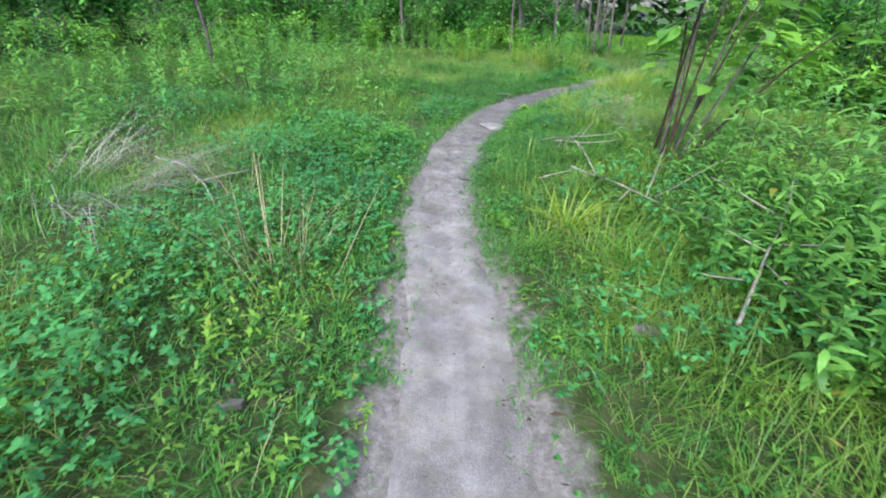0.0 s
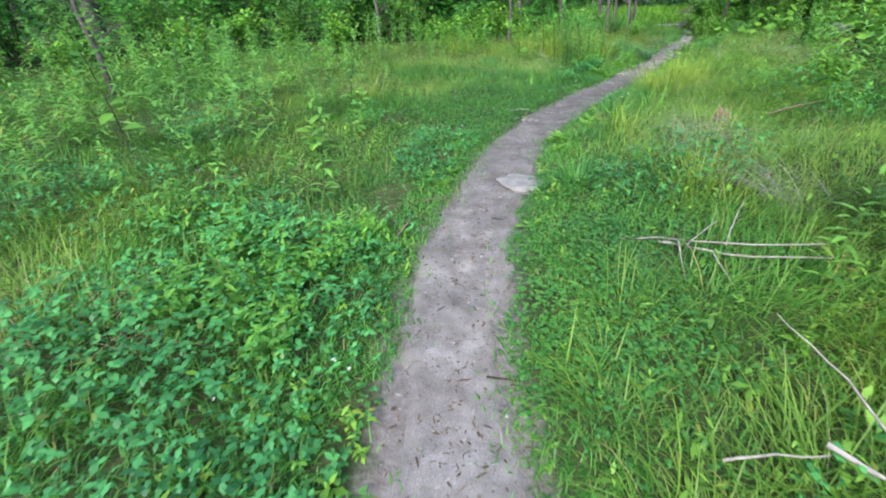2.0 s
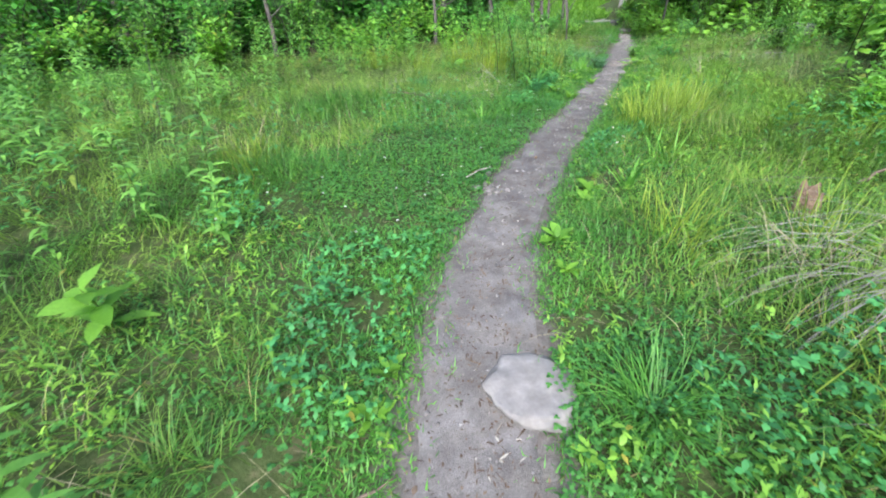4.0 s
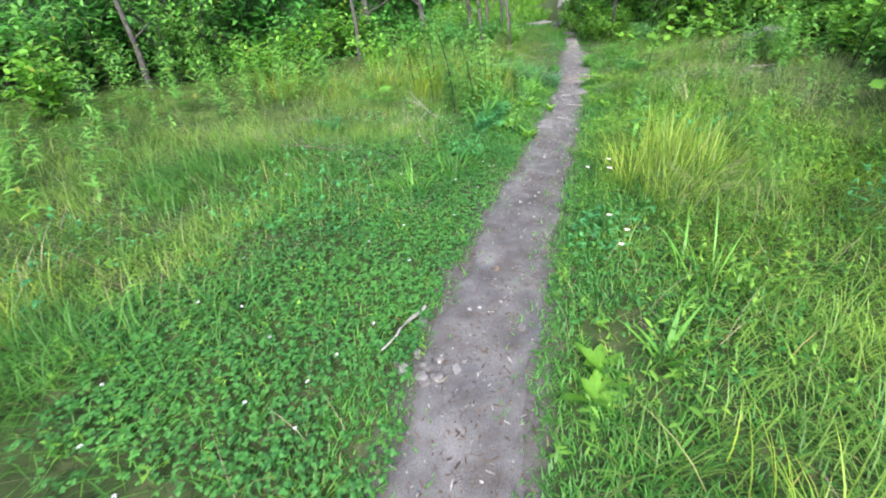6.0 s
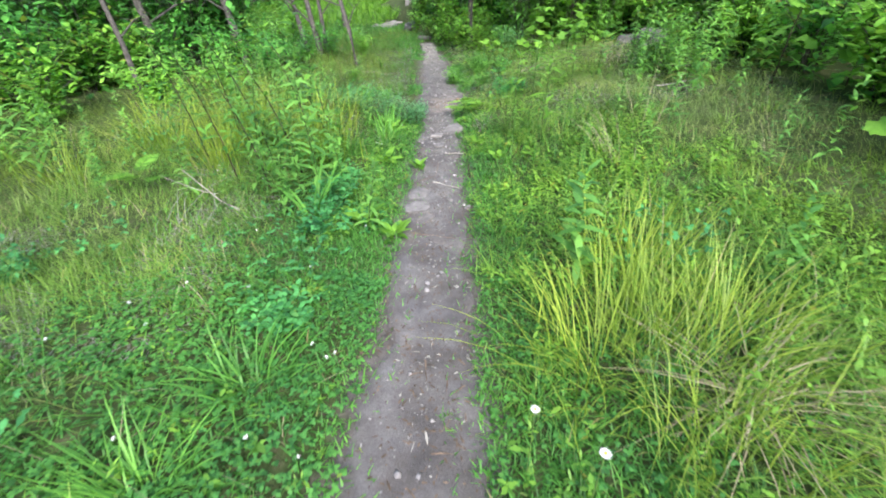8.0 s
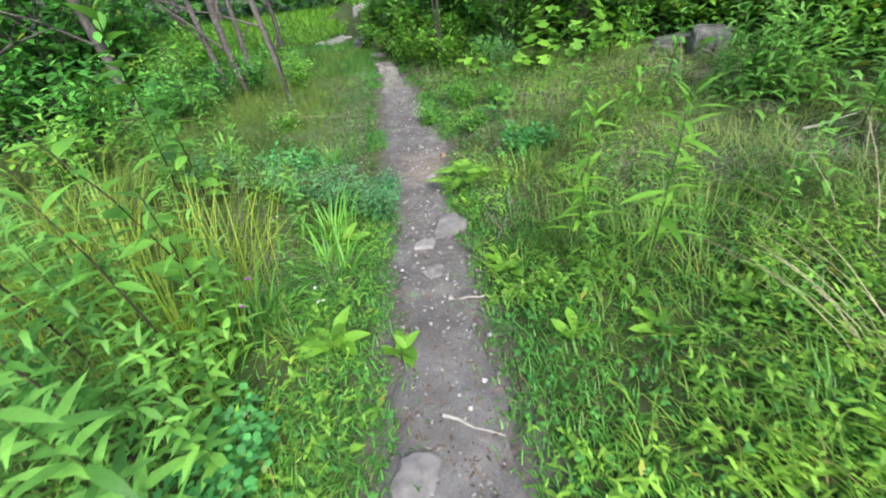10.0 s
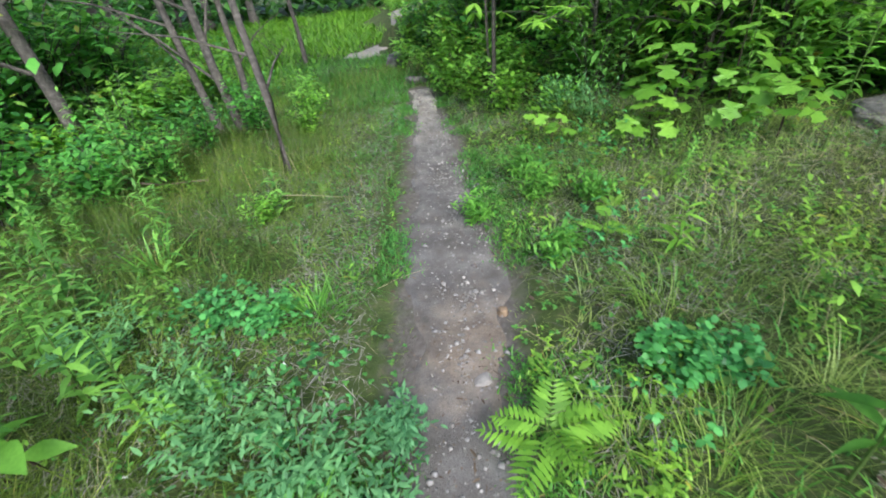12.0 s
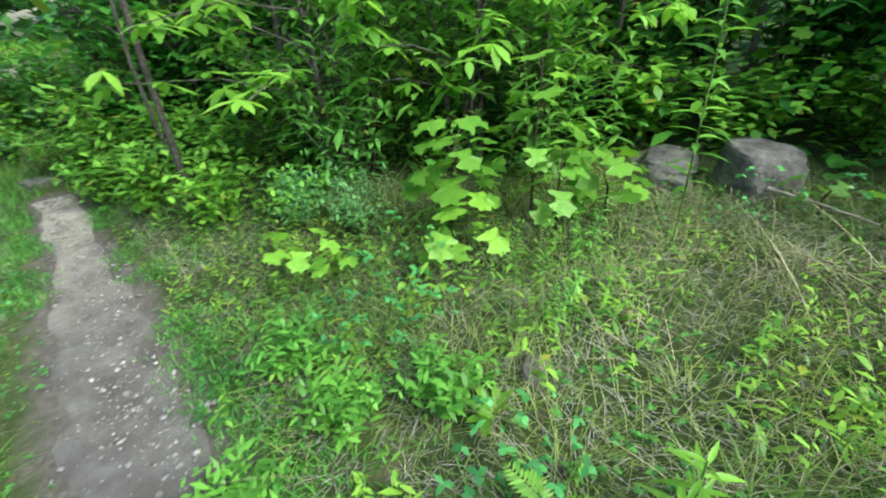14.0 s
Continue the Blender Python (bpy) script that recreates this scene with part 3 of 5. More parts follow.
def low_weeds():
    """Sprigs of lance-shaped leaves, thickest on the right of the trail half way along."""
    sp = Soup()
    for n, s0, s1, d0, d1, hh in ((3000, 13.8, 17.8, -2.3, -.25, .62), (500, 20, 26, -2.6, -.6, 1.4), (500, 17.5, 20, -2.4, -.25, 1.0), (380, 14.5, 19, .25, .8, .6), (1500, 19.0, 27, -2.6, -.3, 1.15), (350, 18, 26, .3, 2.2, .9), (1100, .5, 9, -2.6, -.3, .9), (1500, .5, 10, .3, 2.6, .9), (800, 9, 14.5, -2.4, -.25, .8), (300, 9, 14.5, .3, 2.4, .55)):
        x, y, s, d, w = trail_scatter(n, s0, s1, d0, d1)
        e = np.abs(d) - w
        keep = (e > .05) & (vnoise(x, y, .4, 91) > .42)
        x, y, e = x[keep], y[keep], e[keep]
        n = len(x)
        base = on_ground(x, y)
        h = rng.uniform(.06, .2, n) * (.6 + .7 * np.clip(e, 0, 1)) * hh
        lean = rng.normal(0, .3, (n, 2))
        big = np.clip(np.exp(rng.normal(0, .3, n)), .5, 1.6)
        h *= big ** .7
        slim = rng.uniform(.24, .46, n)
        for k in range(7):
            f = (k + .6) / 7
            q = base + np.stack([lean[:, 0] * h * f, lean[:, 1] * h * f, h * f], 1)
            sz = rng.uniform(.022, .052, n) * big * (1.1 - .4 * f)
            blades(sp, q, k * 2.4 + rng.uniform(0, 1, n) + x * 7, sz, sz * slim, rng.uniform(-.2, .9, n), rng.uniform(.3, 1.2, n), (.45, 1))
    stuff("low_weeds", sp, L_FORB, "bright green low weeds with narrow pointed leaves", "weeds")


def litter():
    sp = Soup()
    x, y, s, d, w = scatter(16000, -5, 9.5, -2, 19)
    e = np.abs(d) - w
    keep = (e > -.12) & (rng.random(len(x)) < np.where(e < .35, .45, np.where(s > 18, .28, .15)))
    x, y = x[keep], y[keep]
    n = len(x)
    blades(sp, on_ground(x, y, .008), rng.uniform(0, 6.283, n), rng.uniform(.015, .06, n), rng.uniform(.006, .025, n), rng.uniform(-.1, .4, n), rng.uniform(0, .9, n), (.4, 1))
    stuff("leaf_litter", sp, M_CHIP, "scattered brown dead leaves and bark on the ground", "leaf litter")


short_turf()
meadow()
clover()
brambles()
low_weeds()
litter()


def pebble_soup(sp, c, r, flat):
    """One rough stone: a jittered, squashed eight-cornered lump."""
    a = rng.uniform(0, 6.283)
    ring = []
    for lv, sc in ((-.5, .8), (.25, 1.0), (.8, .5)):
        for j in range(5):
            f = a + j * 1.2566 + rng.normal(0, .2)
            rr = r * sc * rng.uniform(.45, 1.4)
            ring.append((c[0] + rr * math.cos(f), c[1] + rr * math.sin(f), c[2] + lv * r * flat))
    q = [(l * 5 + j, l * 5 + (j + 1) % 5, (l + 1) * 5 + (j + 1) % 5, (l + 1) * 5 + j) for l in range(2) for j in range(5)]
    t = [(10, 11, 12), (10, 12, 13), (10, 13, 14)]
    sp.add(ring, q, t)


def gravel():
    """Pebbles and chips on the trail, thicker towards its far end."""
    sp, chips, pale = Soup(), Soup(), Soup()
    for _ in range(20000):
        i = rng.uniform(0, len(TRAIL) - 1.01)
        k = int(i)
        a, b = TRAIL[k], TRAIL[k + 1]
        u = i - k
        d = np.array([b[0] - a[0], b[1] - a[1]])
        d /= np.linalg.norm(d)
        off = rng.normal(-.25 * (i > 19), .6) * a[2]
        if abs(off) > a[2] * 1.15:
            continue
        x, y = a[0] + u * (b[0] - a[0]) - d[1] * off, a[1] + u * (b[1] - a[1]) + d[0] * off
        dens = np.interp(i, [0, 5, 9, 12, 16, 19, 22, 28], [.01, .03, .06, .12, .18, .6, .95, .8])
        if rng.random() < dens:
            r = min(.018, rng.gamma(.8, .0036) + .0016)
            pebble_soup(sp, (x, y, ground_z(x, y) + .014 + r * .2), r, rng.uniform(.4, .8))
        elif rng.random() < .55 * np.interp(i, [0, 3, 6.5, 13, 28], [.02, .08, .9, .9, .7]):
            blades(pale if rng.random() < .15 else chips, np.array([[x, y, ground_z(x, y) + .018]]), rng.uniform(0, 6.28), min(.09, .008 + rng.exponential(.014)), rng.uniform(.002, .011), rng.uniform(0, .35), rng.uniform(0, .7), (.7, 1))
    stuff("gravel", sp, M_GRAVEL, "small grey pebbles strewn over the dirt trail", "gravel")
    stuff("bark_chips", chips, M_CHIP, "brown bark chips and bits of twig on the trail", "bark chips")
    stuff("wood_splinters", pale, M_GREYSTRAW, "pale grey splinters and dry bits on the trail", "wood chips")


gravel()


# ---- woods ----
def tree_meshes(seed, h, r, first, leaf, count, lean=0.0):
    """Trunk with limbs, and a ragged crown of leaves set round the limbs' ends."""
    g = np.random.default_rng(seed)
    wood, crown = Soup(), Soup()
    pts, rad = [], []
    sway = g.normal(0, .25, (9, 2)).cumsum(0) * .35
    for i in range(9):
        f = i / 8
        pts.append((sway[i, 0] * f + lean * h * f * (1 - .3 * f), sway[i, 1] * f, h * f - .15 * (i == 0)))
        rad.append(r * (1.0 - .85 * f) * (1.35 if i == 0 else 1))
    tube(wood, pts, rad, 8)
    ends = []
    for k in range(15):
        f = first + (1 - first) * (k + g.random()) / 15
        i = min(int(f * 8), 7)
        p = np.array(pts[i]) + (np.array(pts[i + 1]) - np.array(pts[i])) * (f * 8 - i)
        a, ln = k * 2.4 + g.normal(0, .4), h * g.uniform(.14, .26) * (1.15 - .6 * f)
        up = g.uniform(.1, .6)
        q = p + np.array([math.cos(a) * ln * .5, math.sin(a) * ln * .5, ln * up * .5])
        e = p + np.array([math.cos(a) * ln, math.sin(a) * ln, ln * up * .8])
        tube(wood, [p, q, e], [r * .30 * (1.1 - f), r * .2 * (1.1 - f), r * .07], 5)
        ends += [q, e, (q + e) / 2 + g.normal(0, .15, 3)]
    ends.append(np.array(pts[-1]))
    ends = np.array(ends)
    c = ends[g.integers(0, len(ends), count // 22)] + g.normal(0, h * .045, (count // 22, 3))
    b = np.repeat(c, 22, 0) + g.normal(0, .22, (len(c) * 22, 3)) * np.array([1, 1, .6])
    n = len(b)
    blades(crown, b, g.uniform(0, 6.283, n), g.uniform(.7, 1.3, n) * leaf, g.uniform(.45, .65, n) * leaf, g.uniform(-.7, .5, n), g.uniform(0, .8, n), (.3, 1))
    return wood.mesh("trunk", M_BARK), crown.mesh("crown", L_TREE)


TREES = [tree_meshes(11, 9.5, .13, .22, .28, 620), tree_meshes(12, 7.5, .10, .18, .26, 620, .04), tree_meshes(13, 11, .17, .25, .30, 680), tree_meshes(14, 6.0, .07, .14, .24, 620, -.05)]


def woods():
    spots = []
    for _ in range(4000):
        x, y = rng.uniform(-22, 24), rng.uniform(-14, 38)
        if inside_meadow(x, y):
            continue
        gap = abs((x - 7.8) * .83 - (y - 20) * .56) < 3.3 and y > 19          # the way out to the clearing
        glade = math.hypot((x - 14) / 1.3, y - 29.5) < 6.2
        edge = np.min(np.hypot(MEADOW[:, 0] - x, MEADOW[:, 1] - y))
        if y < 0 and -9 < x < 6 and edge < 7:
            continue
        if gap or glade or edge < (4.8 if 4 < x < 14 and 2 < y < 13.5 else 2.3):
            continue
        if all(math.hypot(x - a, y - b) > (1.5 if edge < 6 else 2.6) for a, b in spots):
            spots.append((x, y))
        if len(spots) >= 120:
            break
    first = {}
    for i, (x, y) in enumerate(spots):
        k = int(rng.integers(0, 4))
        m = pose(x, y, ground_z(x, y), 0, 0, rng.uniform(0, 360)) @ Matrix.Diagonal((*[rng.uniform(.8, 1.2)] * 3, 1))
        if k not in first:
            first[k] = thing("woodland_tree", x, y, ("slender grey-barked tree with a dark green crown", "young leaning woodland tree with green crown", "tall woodland tree with a dense dark crown", "thin woodland sapling tree with low branches")[k], "tree", "trees of the woods")
            part("trunk", TREES[k][0], first[k])
            part("crown", TREES[k][1], first[k])
        else:
            copy_thing(first[k], m)


rng = np.random.default_rng(31)
woods()


def bush_meshes(seed, h, r, stems, leaf, ratio, per, mat, low=.12, droop=.6):
    """A shrub: stems that fan out from one root and leaves all along them."""
    g = np.random.default_rng(seed)
    wood, fol = Soup(), Soup()
    for k in range(stems):
        a, sp = g.uniform(0, 6.283), r * math.sqrt(g.random())
        hh = h * g.uniform(.55, 1.0)
        p0 = np.array([g.normal(0, .05), g.normal(0, .05), -.05])
        p1 = np.array([math.cos(a) * sp * .4, math.sin(a) * sp * .4, hh * .6])
        p2 = np.array([math.cos(a) * sp, math.sin(a) * sp, hh])
        tube(wood, [p0, p1, p2], [.005 * h + .003, .004 * h + .001, .0015], 4)
        f = g.uniform(low, 1.0, per) ** .8
        b = np.where(f[:, None] < .6, p0 + (p1 - p0) * (f / .6)[:, None], p1 + (p2 - p1) * ((f - .6) / .4)[:, None]) + g.normal(0, .05 + .05 * h, (per, 3)) * np.array([1, 1, .6])
        b[:, 2] = np.maximum(b[:, 2], .04)
        ln = g.uniform(.65, 1.25, per) * leaf
        blades(fol, b, g.uniform(0, 6.283, per), ln, ln * ratio * g.uniform(.85, 1.15, per), g.uniform(-.35, .7, per), g.uniform(.1, 1.0, per) * droop * 1.5, (.4, 1))
    return wood.mesh("branchwork", M_BARK), fol.mesh("foliage", mat)


BUSH = [
    (bush_meshes(21, 1.5, .75, 15, .13, .56, 48, L_BUSH), "leafy green shrub at the edge of the woods"),
    (bush_meshes(22, 1.1, .65, 13, .14, .46, 46, L_BUSHY), "light green shrub with pointed leaves at the wood's edge"),
    (bush_meshes(23, 2.1, .9, 17, .15, .56, 50, L_BUSH), "tall dense green shrub below the trees"),
    (bush_meshes(24, .75, .5, 12, .11, .58, 42, L_BUSHY), "small bright green shrub in front of the trees"),
    (bush_meshes(25, 1.7, .6, 12, .16, .3, 46, L_GOLD), "tall weedy shrub with long narrow leaves"),
]
_bush = {}


def put_bush(k, x, y, size=1.0):
    if k not in _bush:
        ob = thing("shrub", x, y, BUSH[k][1], "shrub", "shrubs along the wood's edge", rz=rng.uniform(0, 360))
        ob.scale = (1, 1, 1)
        part("branchwork", BUSH[k][0][0], ob)
        part("foliage", BUSH[k][0][1], ob)
        _bush[k] = ob
    else:
        copy_thing(_bush[k], pose(x, y, ground_z(x, y), rng.normal(0, 4), rng.normal(0, 4), rng.uniform(0, 360)) @ Matrix.Scale(size, 4))


def wood_edge():
    n = len(MEADOW)
    for i in range(n - 1):
        a, b = MEADOW[i], MEADOW[i + 1]
        ln = np.hypot(*(b - a))
        if i == 9:        # the opening where the trail leaves
            continue
        nrm = np.array([-(b - a)[1], (b - a)[0]]) / ln       # away from the meadow
        near = i >= 3
        m = max(1, int(ln / (.62 if near else .95)))
        for k in range(m):
            p = a + (b - a) * (k + rng.random()) / m + nrm * rng.uniform(.1, .5)
            put_bush(int(rng.choice([0, 1, 1, 3, 3, 4])), *p, rng.uniform(.7, 1.1))
            p = a + (b - a) * (k + rng.random()) / m + nrm * rng.uniform(.9, 2.0)
            put_bush(int(rng.choice([0, 2, 2, 4])), *p, rng.uniform(.85, 1.3))
            if near and k % 3 == 0:
                p = a + (b - a) * (k + rng.random()) / m + nrm * rng.uniform(2.2, 4.0)
                put_bush(2, *p, rng.uniform(1.1, 1.6))


wood_edge()


def undergrowth():
    sp = Soup()
    x, y = rng.uniform(-15, 18, 90000), rng.uniform(-7, 28, 90000)
    edge = np.min(np.hypot(MEADOW[:, 0][None] - x[:, None], MEADOW[:, 1][None] - y[:, None]), 1)
    gap = (np.abs((x - 7.8) * .83 - (y - 20) * .56) < 2.4) & (y > 19)
    gap |= np.hypot((x - 14) / 1.3, y - 29.5) < 6.5
    keep = ~inside_meadow(x, y) & ~gap & (rng.random(len(x)) < np.where(edge < 4, .9, .45))
    x, y, edge = x[keep], y[keep], edge[keep]
    n = len(x)
    b = on_ground(x, y)
    b[:, 2] += rng.random(n) ** 1.5 * np.clip(.3 + .4 * edge, .3, 1.8)
    L = rng.uniform(.09, .2, n)
    blades(sp, b, rng.uniform(0, 6.283, n), L, L * .55, rng.uniform(-.4, .8, n), rng.uniform(.2, 1.2, n), (.4, 1))
    stuff("undergrowth", sp, L_BUSH, "leafy green undergrowth on the shaded forest floor", "undergrowth")
    # woods further off, all round
    sp = Soup()
    n = 32000
    a, r = rng.uniform(0, 6.283, n), rng.uniform(23, 34, n)
    x, y = 3 + r * np.cos(a), 10 + r * np.sin(a)
    keep = ~(np.hypot((x - 14) / 1.3, y - 29.5) < 6.0)
    x, y = x[keep], y[keep]
    n = len(x)
    b = on_ground(x, y)
    b[:, 2] += rng.uniform(0, 1, n) ** 2.6 * 10 * (.5 + vnoise(x, y, 4, 95))
    L = rng.uniform(.35, .8, n)
    blades(sp, b, rng.uniform(0, 6.283, n), L, L * .6, rng.uniform(-.6, .7, n), rng.uniform(.2, 1.0, n), (.4, 1))
    n = 20000
    a, r = rng.uniform(0, 6.283, n), rng.uniform(37, 42, n)
    x, y = 3 + r * np.cos(a), 10 + r * np.sin(a)
    q = on_ground(x, y)
    q[:, 2] += rng.uniform(0, 9, n)
    L = rng.uniform(.9, 1.6, n)
    blades(sp, q, rng.uniform(0, 6.283, n), L, L * .7, rng.uniform(-.6, .7, n), rng.uniform(.2, 1.0, n), (.5, 1))
    stuff("far_woods", sp, L_TREE, "distant dark green wall of woodland foliage", "woods")
    # the sunny clearing beyond the trail's end
    sp = Soup()
    x, y = rng.uniform(3, 26, 42000), rng.uniform(19, 40, 42000)
    keep = ((np.hypot((x - 14) / 1.3, y - 29.5) < 7.5) | ((np.abs((x - 7.8) * .83 - (y - 20) * .56) < 3.0) & (y > 19.2))) & ~inside_meadow(x, y)
    keep &= np.abs((x - 11.7) * .674 - (y - 24.1) * .739) > .55
    x, y = x[keep], y[keep]
    n = len(x)
    L = rng.uniform(.18, .5, n) * np.clip((y - 17) / 6, .4, 1)
    blades(sp, on_ground(x, y), rng.uniform(0, 6.283, n), L, rng.uniform(.02, .05, n), rng.uniform(.7, 1.4, n), rng.uniform(.5, 1.8, n), (.6, 1))
    stuff("clearing_growth", sp, L_CLEAR, "bright yellow-green ferny growth in the open clearing", "grass")


undergrowth()


# ---- leafy plants ----
def leaf_mesh(name, prof, fold, droop, mat, wave=0.0):
    """A leaf one metre long along +x, folded at its midrib and drooping."""
    k = len(prof)
    v, q = [], []
    for i, w in enumerate(prof):
        f = i / (k - 1)
        z = -droop * f * f
        wv = wave * math.sin(i * 2.1)
        v += [(f, -w / 2, z + fold * w / 2 + wv), (f, 0, z), (f, w / 2, z + fold * w / 2 - wv)]
        if i:
            a = 3 * (i - 1)
            q += [(a, a + 3, a + 4, a + 1), (a + 1, a + 4, a + 5, a + 2)]
    sp = Soup()
    sp.add(v, q)
    return sp.mesh(name, mat)


def lobed_mesh(name, mat):
    """A four-lobed leaf with a notched tip, one metre long."""
    half = [(0, .02), (.04, .14), (.05, .30), (.02, .46), (.16, .40), (.30, .28), (.42, .24), (.52, .32), (.60, .50), (.72, .38), (.84, .24), (.98, .20)]
    rim = [(x, y) for x, y in half] + [(.86, 0)] + [(x, -y) for x, y in reversed(half)]
    v = [(.42, 0, 0)] + [(x, y, .22 * abs(y) - .22 * x * x - .10 * (abs(y) > .35)) for x, y in rim]
    t = [(0, 1 + i, 1 + (i + 1) % len(rim)) for i in range(len(rim))]
    sp = Soup()
    sp.add(v, None, t)
    return sp.mesh(name, mat)


def frond_meshes(pairs, mat):
    """A feathered leaf: leaflets in pairs along a midrib, one metre long."""
    rib, out = Soup(), []
    tube(rib, [(0, 0, 0), (.5, 0, -.09), (.95, 0, -.32)], [.012, .009, .004], 4)
    spots = [(f, side) for f in np.linspace(.18, .93, pairs) for side in (1.1, -1.1)] + [(.93, 0)]
    for f, side in spots:
        sp = Soup()
        ln = .36 * math.sin(math.pi * (.15 + .8 * f)) + .04 if side else .2
        blades(sp, np.array([[f, 0, -.35 * f * f]]), side, ln, ln * .25, .12 if side else -.4, .6, LEAF_W)
        out.append(sp.mesh("leaflet", mat))
    return rib.mesh("frond", M_GREENSTEM), out


OVAL = leaf_mesh("leaf", (.06, .34, .50, .46, .26, .02), .25, .30, L_BIG, .01)
OVAL_LIME = leaf_mesh("leaf", (.06, .36, .52, .50, .32, .03), .20, .22, L_LIME, .015)
LANCE = leaf_mesh("leaf", (.05, .20, .27, .21, .11, .01), .3, .35, L_BIG)
LANCE_LIME = leaf_mesh("leaf", (.04, .13, .18, .15, .08, .01), .3, .30, L_LIME)
DOCK = leaf_mesh("leaf", (.08, .20, .34, .40, .30, .05), .3, .25, L_LIME, .03)
BROWN = leaf_mesh("leaf", (.06, .34, .50, .46, .26, .02), .5, .5, L_AUTUMN, .03)
LOBED = lobed_mesh("leaf", L_LIME)
FROND, LEAFLETS = frond_meshes(9, L_LIME)


def put_leaf(parent, me, p, az, pitch, size, roll=0.0):
    ob = new("frond" if me is FROND else "leaf", me)
    ob.parent = parent
    ob.matrix_local = Matrix.Translation(p) @ Euler((roll, -pitch, az)).to_matrix().to_4x4() @ Matrix.Scale(size, 4)
    if me is FROND:
        for lf in LEAFLETS:
            part("leaflet", lf, ob)
    return ob


def stem_part(parent, pts, radii, mat, name="stem", sides=6):
    sp = Soup()
    tube(sp, pts, radii, sides)
    return part(name, sp.mesh(name, mat), parent)


def along(pts, f):
    k = min(int(f * (len(pts) - 1)), len(pts) - 2)
    return Vector(pts[k]).lerp(Vector(pts[k + 1]), f * (len(pts) - 1) - k)


def sprout_cluster(x, y):
    """Dark stump sprouts with large oval leaves."""
    g = random.Random(5)
    ob = thing("sprout_cluster", x, y, "cluster of dark woody stump sprouts with large green leaves", "sapling")
    for k in range(9):
        a = g.uniform(0, 6.283)
        b = Vector((math.cos(a) * g.uniform(.03, .15), math.sin(a) * g.uniform(.03, .15), -.05))
        h, o = g.uniform(1.3, 1.9), (.1, .15, .4, .2, .95, .12, .7, .2, .1)[k]
        a = (1.7, .4, .1, -.6, -.15, 2.6, .2, 3.0, -2.0)[k]
        pts = [b, b + Vector((math.cos(a) * o * .3, math.sin(a) * o * .3, h * .35)), b + Vector((math.cos(a) * o * .62, math.sin(a) * o * .62, h * .7)), b + Vector((math.cos(a) * o, math.sin(a) * o, h))]
        stem_part(ob, pts, [.016, .013, .010, .005], M_DARKSTEM if k % 3 else M_BARK)
        for j in range(20 if o > .25 else 7):
            f = .40 + .58 * (j + g.random()) / (20 if o > .25 else 7)
            p = Vector(along(pts, f))
            q = a + g.gauss(0, .9)
            tip = p + Vector((math.cos(q), math.sin(q), .25)) * g.uniform(.04, .28)
            stem_part(ob, [p, tip], [.003, .002], M_GREENSTEM, "leaf_stalk", 4)
            put_leaf(ob, OVAL if g.random() < .55 else OVAL_LIME, tip, q + g.gauss(0, .5), g.uniform(-.35, .45), g.uniform(.15, .27), g.uniform(-.5, .5))
    for k in range(3):
        put_leaf(ob, BROWN, (g.uniform(-.15, .15), g.uniform(-.15, .15), g.uniform(.3, .5)), g.uniform(0, 6.283), -.6, .09)


def leafy_stalk(x, y, h, lean, leaves, size, me, mat, label, seed, name="tall_weed", group=""):
    g = random.Random(seed)
    ob = thing(name, x, y, label, "weed", group)
    dx, dy = lean
    pts = [(0, 0, -.03), (dx * .2, dy * .2, h * .35), (dx * .55, dy * .55, h * .7), (dx, dy, h)]
    stem_part(ob, pts, [.006, .005, .004, .002], mat, sides=5)
    for j in range(leaves):
        f = .22 + .78 * (j + .5) / leaves
        put_leaf(ob, me, along(pts, f), j * 2.4 + g.uniform(-.4, .4), g.uniform(-.1, .65) + .35 * (f > .9), size * g.uniform(.75, 1.2) * (1.1 - .35 * f), g.uniform(-.3, .3))
    return ob


def goldenrod_meshes(seed, h, n, leaf, ratio):
    g = np.random.default_rng(seed)
    st, fo = Soup(), Soup()
    dx, dy = g.normal(0, .08 * h, 2)
    pts = np.array([(0, 0, -.03), (dx * .3, dy * .3, h * .4), (dx, dy, h)])
    tube(st, pts, [.004, .0035, .002], 4)
    f = np.linspace(.15, 1, n)
    b = np.where(f[:, None] < .4, pts[0] + (pts[1] - pts[0]) * (f / .4)[:, None], pts[1] + (pts[2] - pts[1]) * ((f - .4) / .6)[:, None])
    ln = leaf * g.uniform(.75, 1.2, n) * (1.15 - .5 * f)
    blades(fo, b, np.arange(n) * 2.4 + g.normal(0, .3, n), ln, ln * ratio, g.uniform(.15, .9, n), g.uniform(.5, 1.5, n), (.35, 1, .7))
    return st.mesh("stem", M_GREENSTEM), fo.mesh("foliage", L_GOLD), fo


GOLD = [goldenrod_meshes(31, .62, 34, .13, .25), goldenrod_meshes(32, .52, 30, .12, .27), goldenrod_meshes(33, .8, 38, .14, .22), goldenrod_meshes(34, .42, 26, .10, .30)]
_gold = {}


def put_gold(k, x, y, size=1.0):
    if k not in _gold:
        ob = thing("leafy_weed", x, y, "upright leafy green weed with narrow leaves in the meadow", "weed", "leafy weeds")
        part("stem", GOLD[k][0], ob)
        part("foliage", GOLD[k][1], ob)
        _gold[k] = ob
    else:
        copy_thing(_gold[k], pose(x, y, ground_z(x, y), rng.normal(0, 6), rng.normal(0, 6), rng.uniform(0, 360)) @ Matrix.Scale(size, 4))


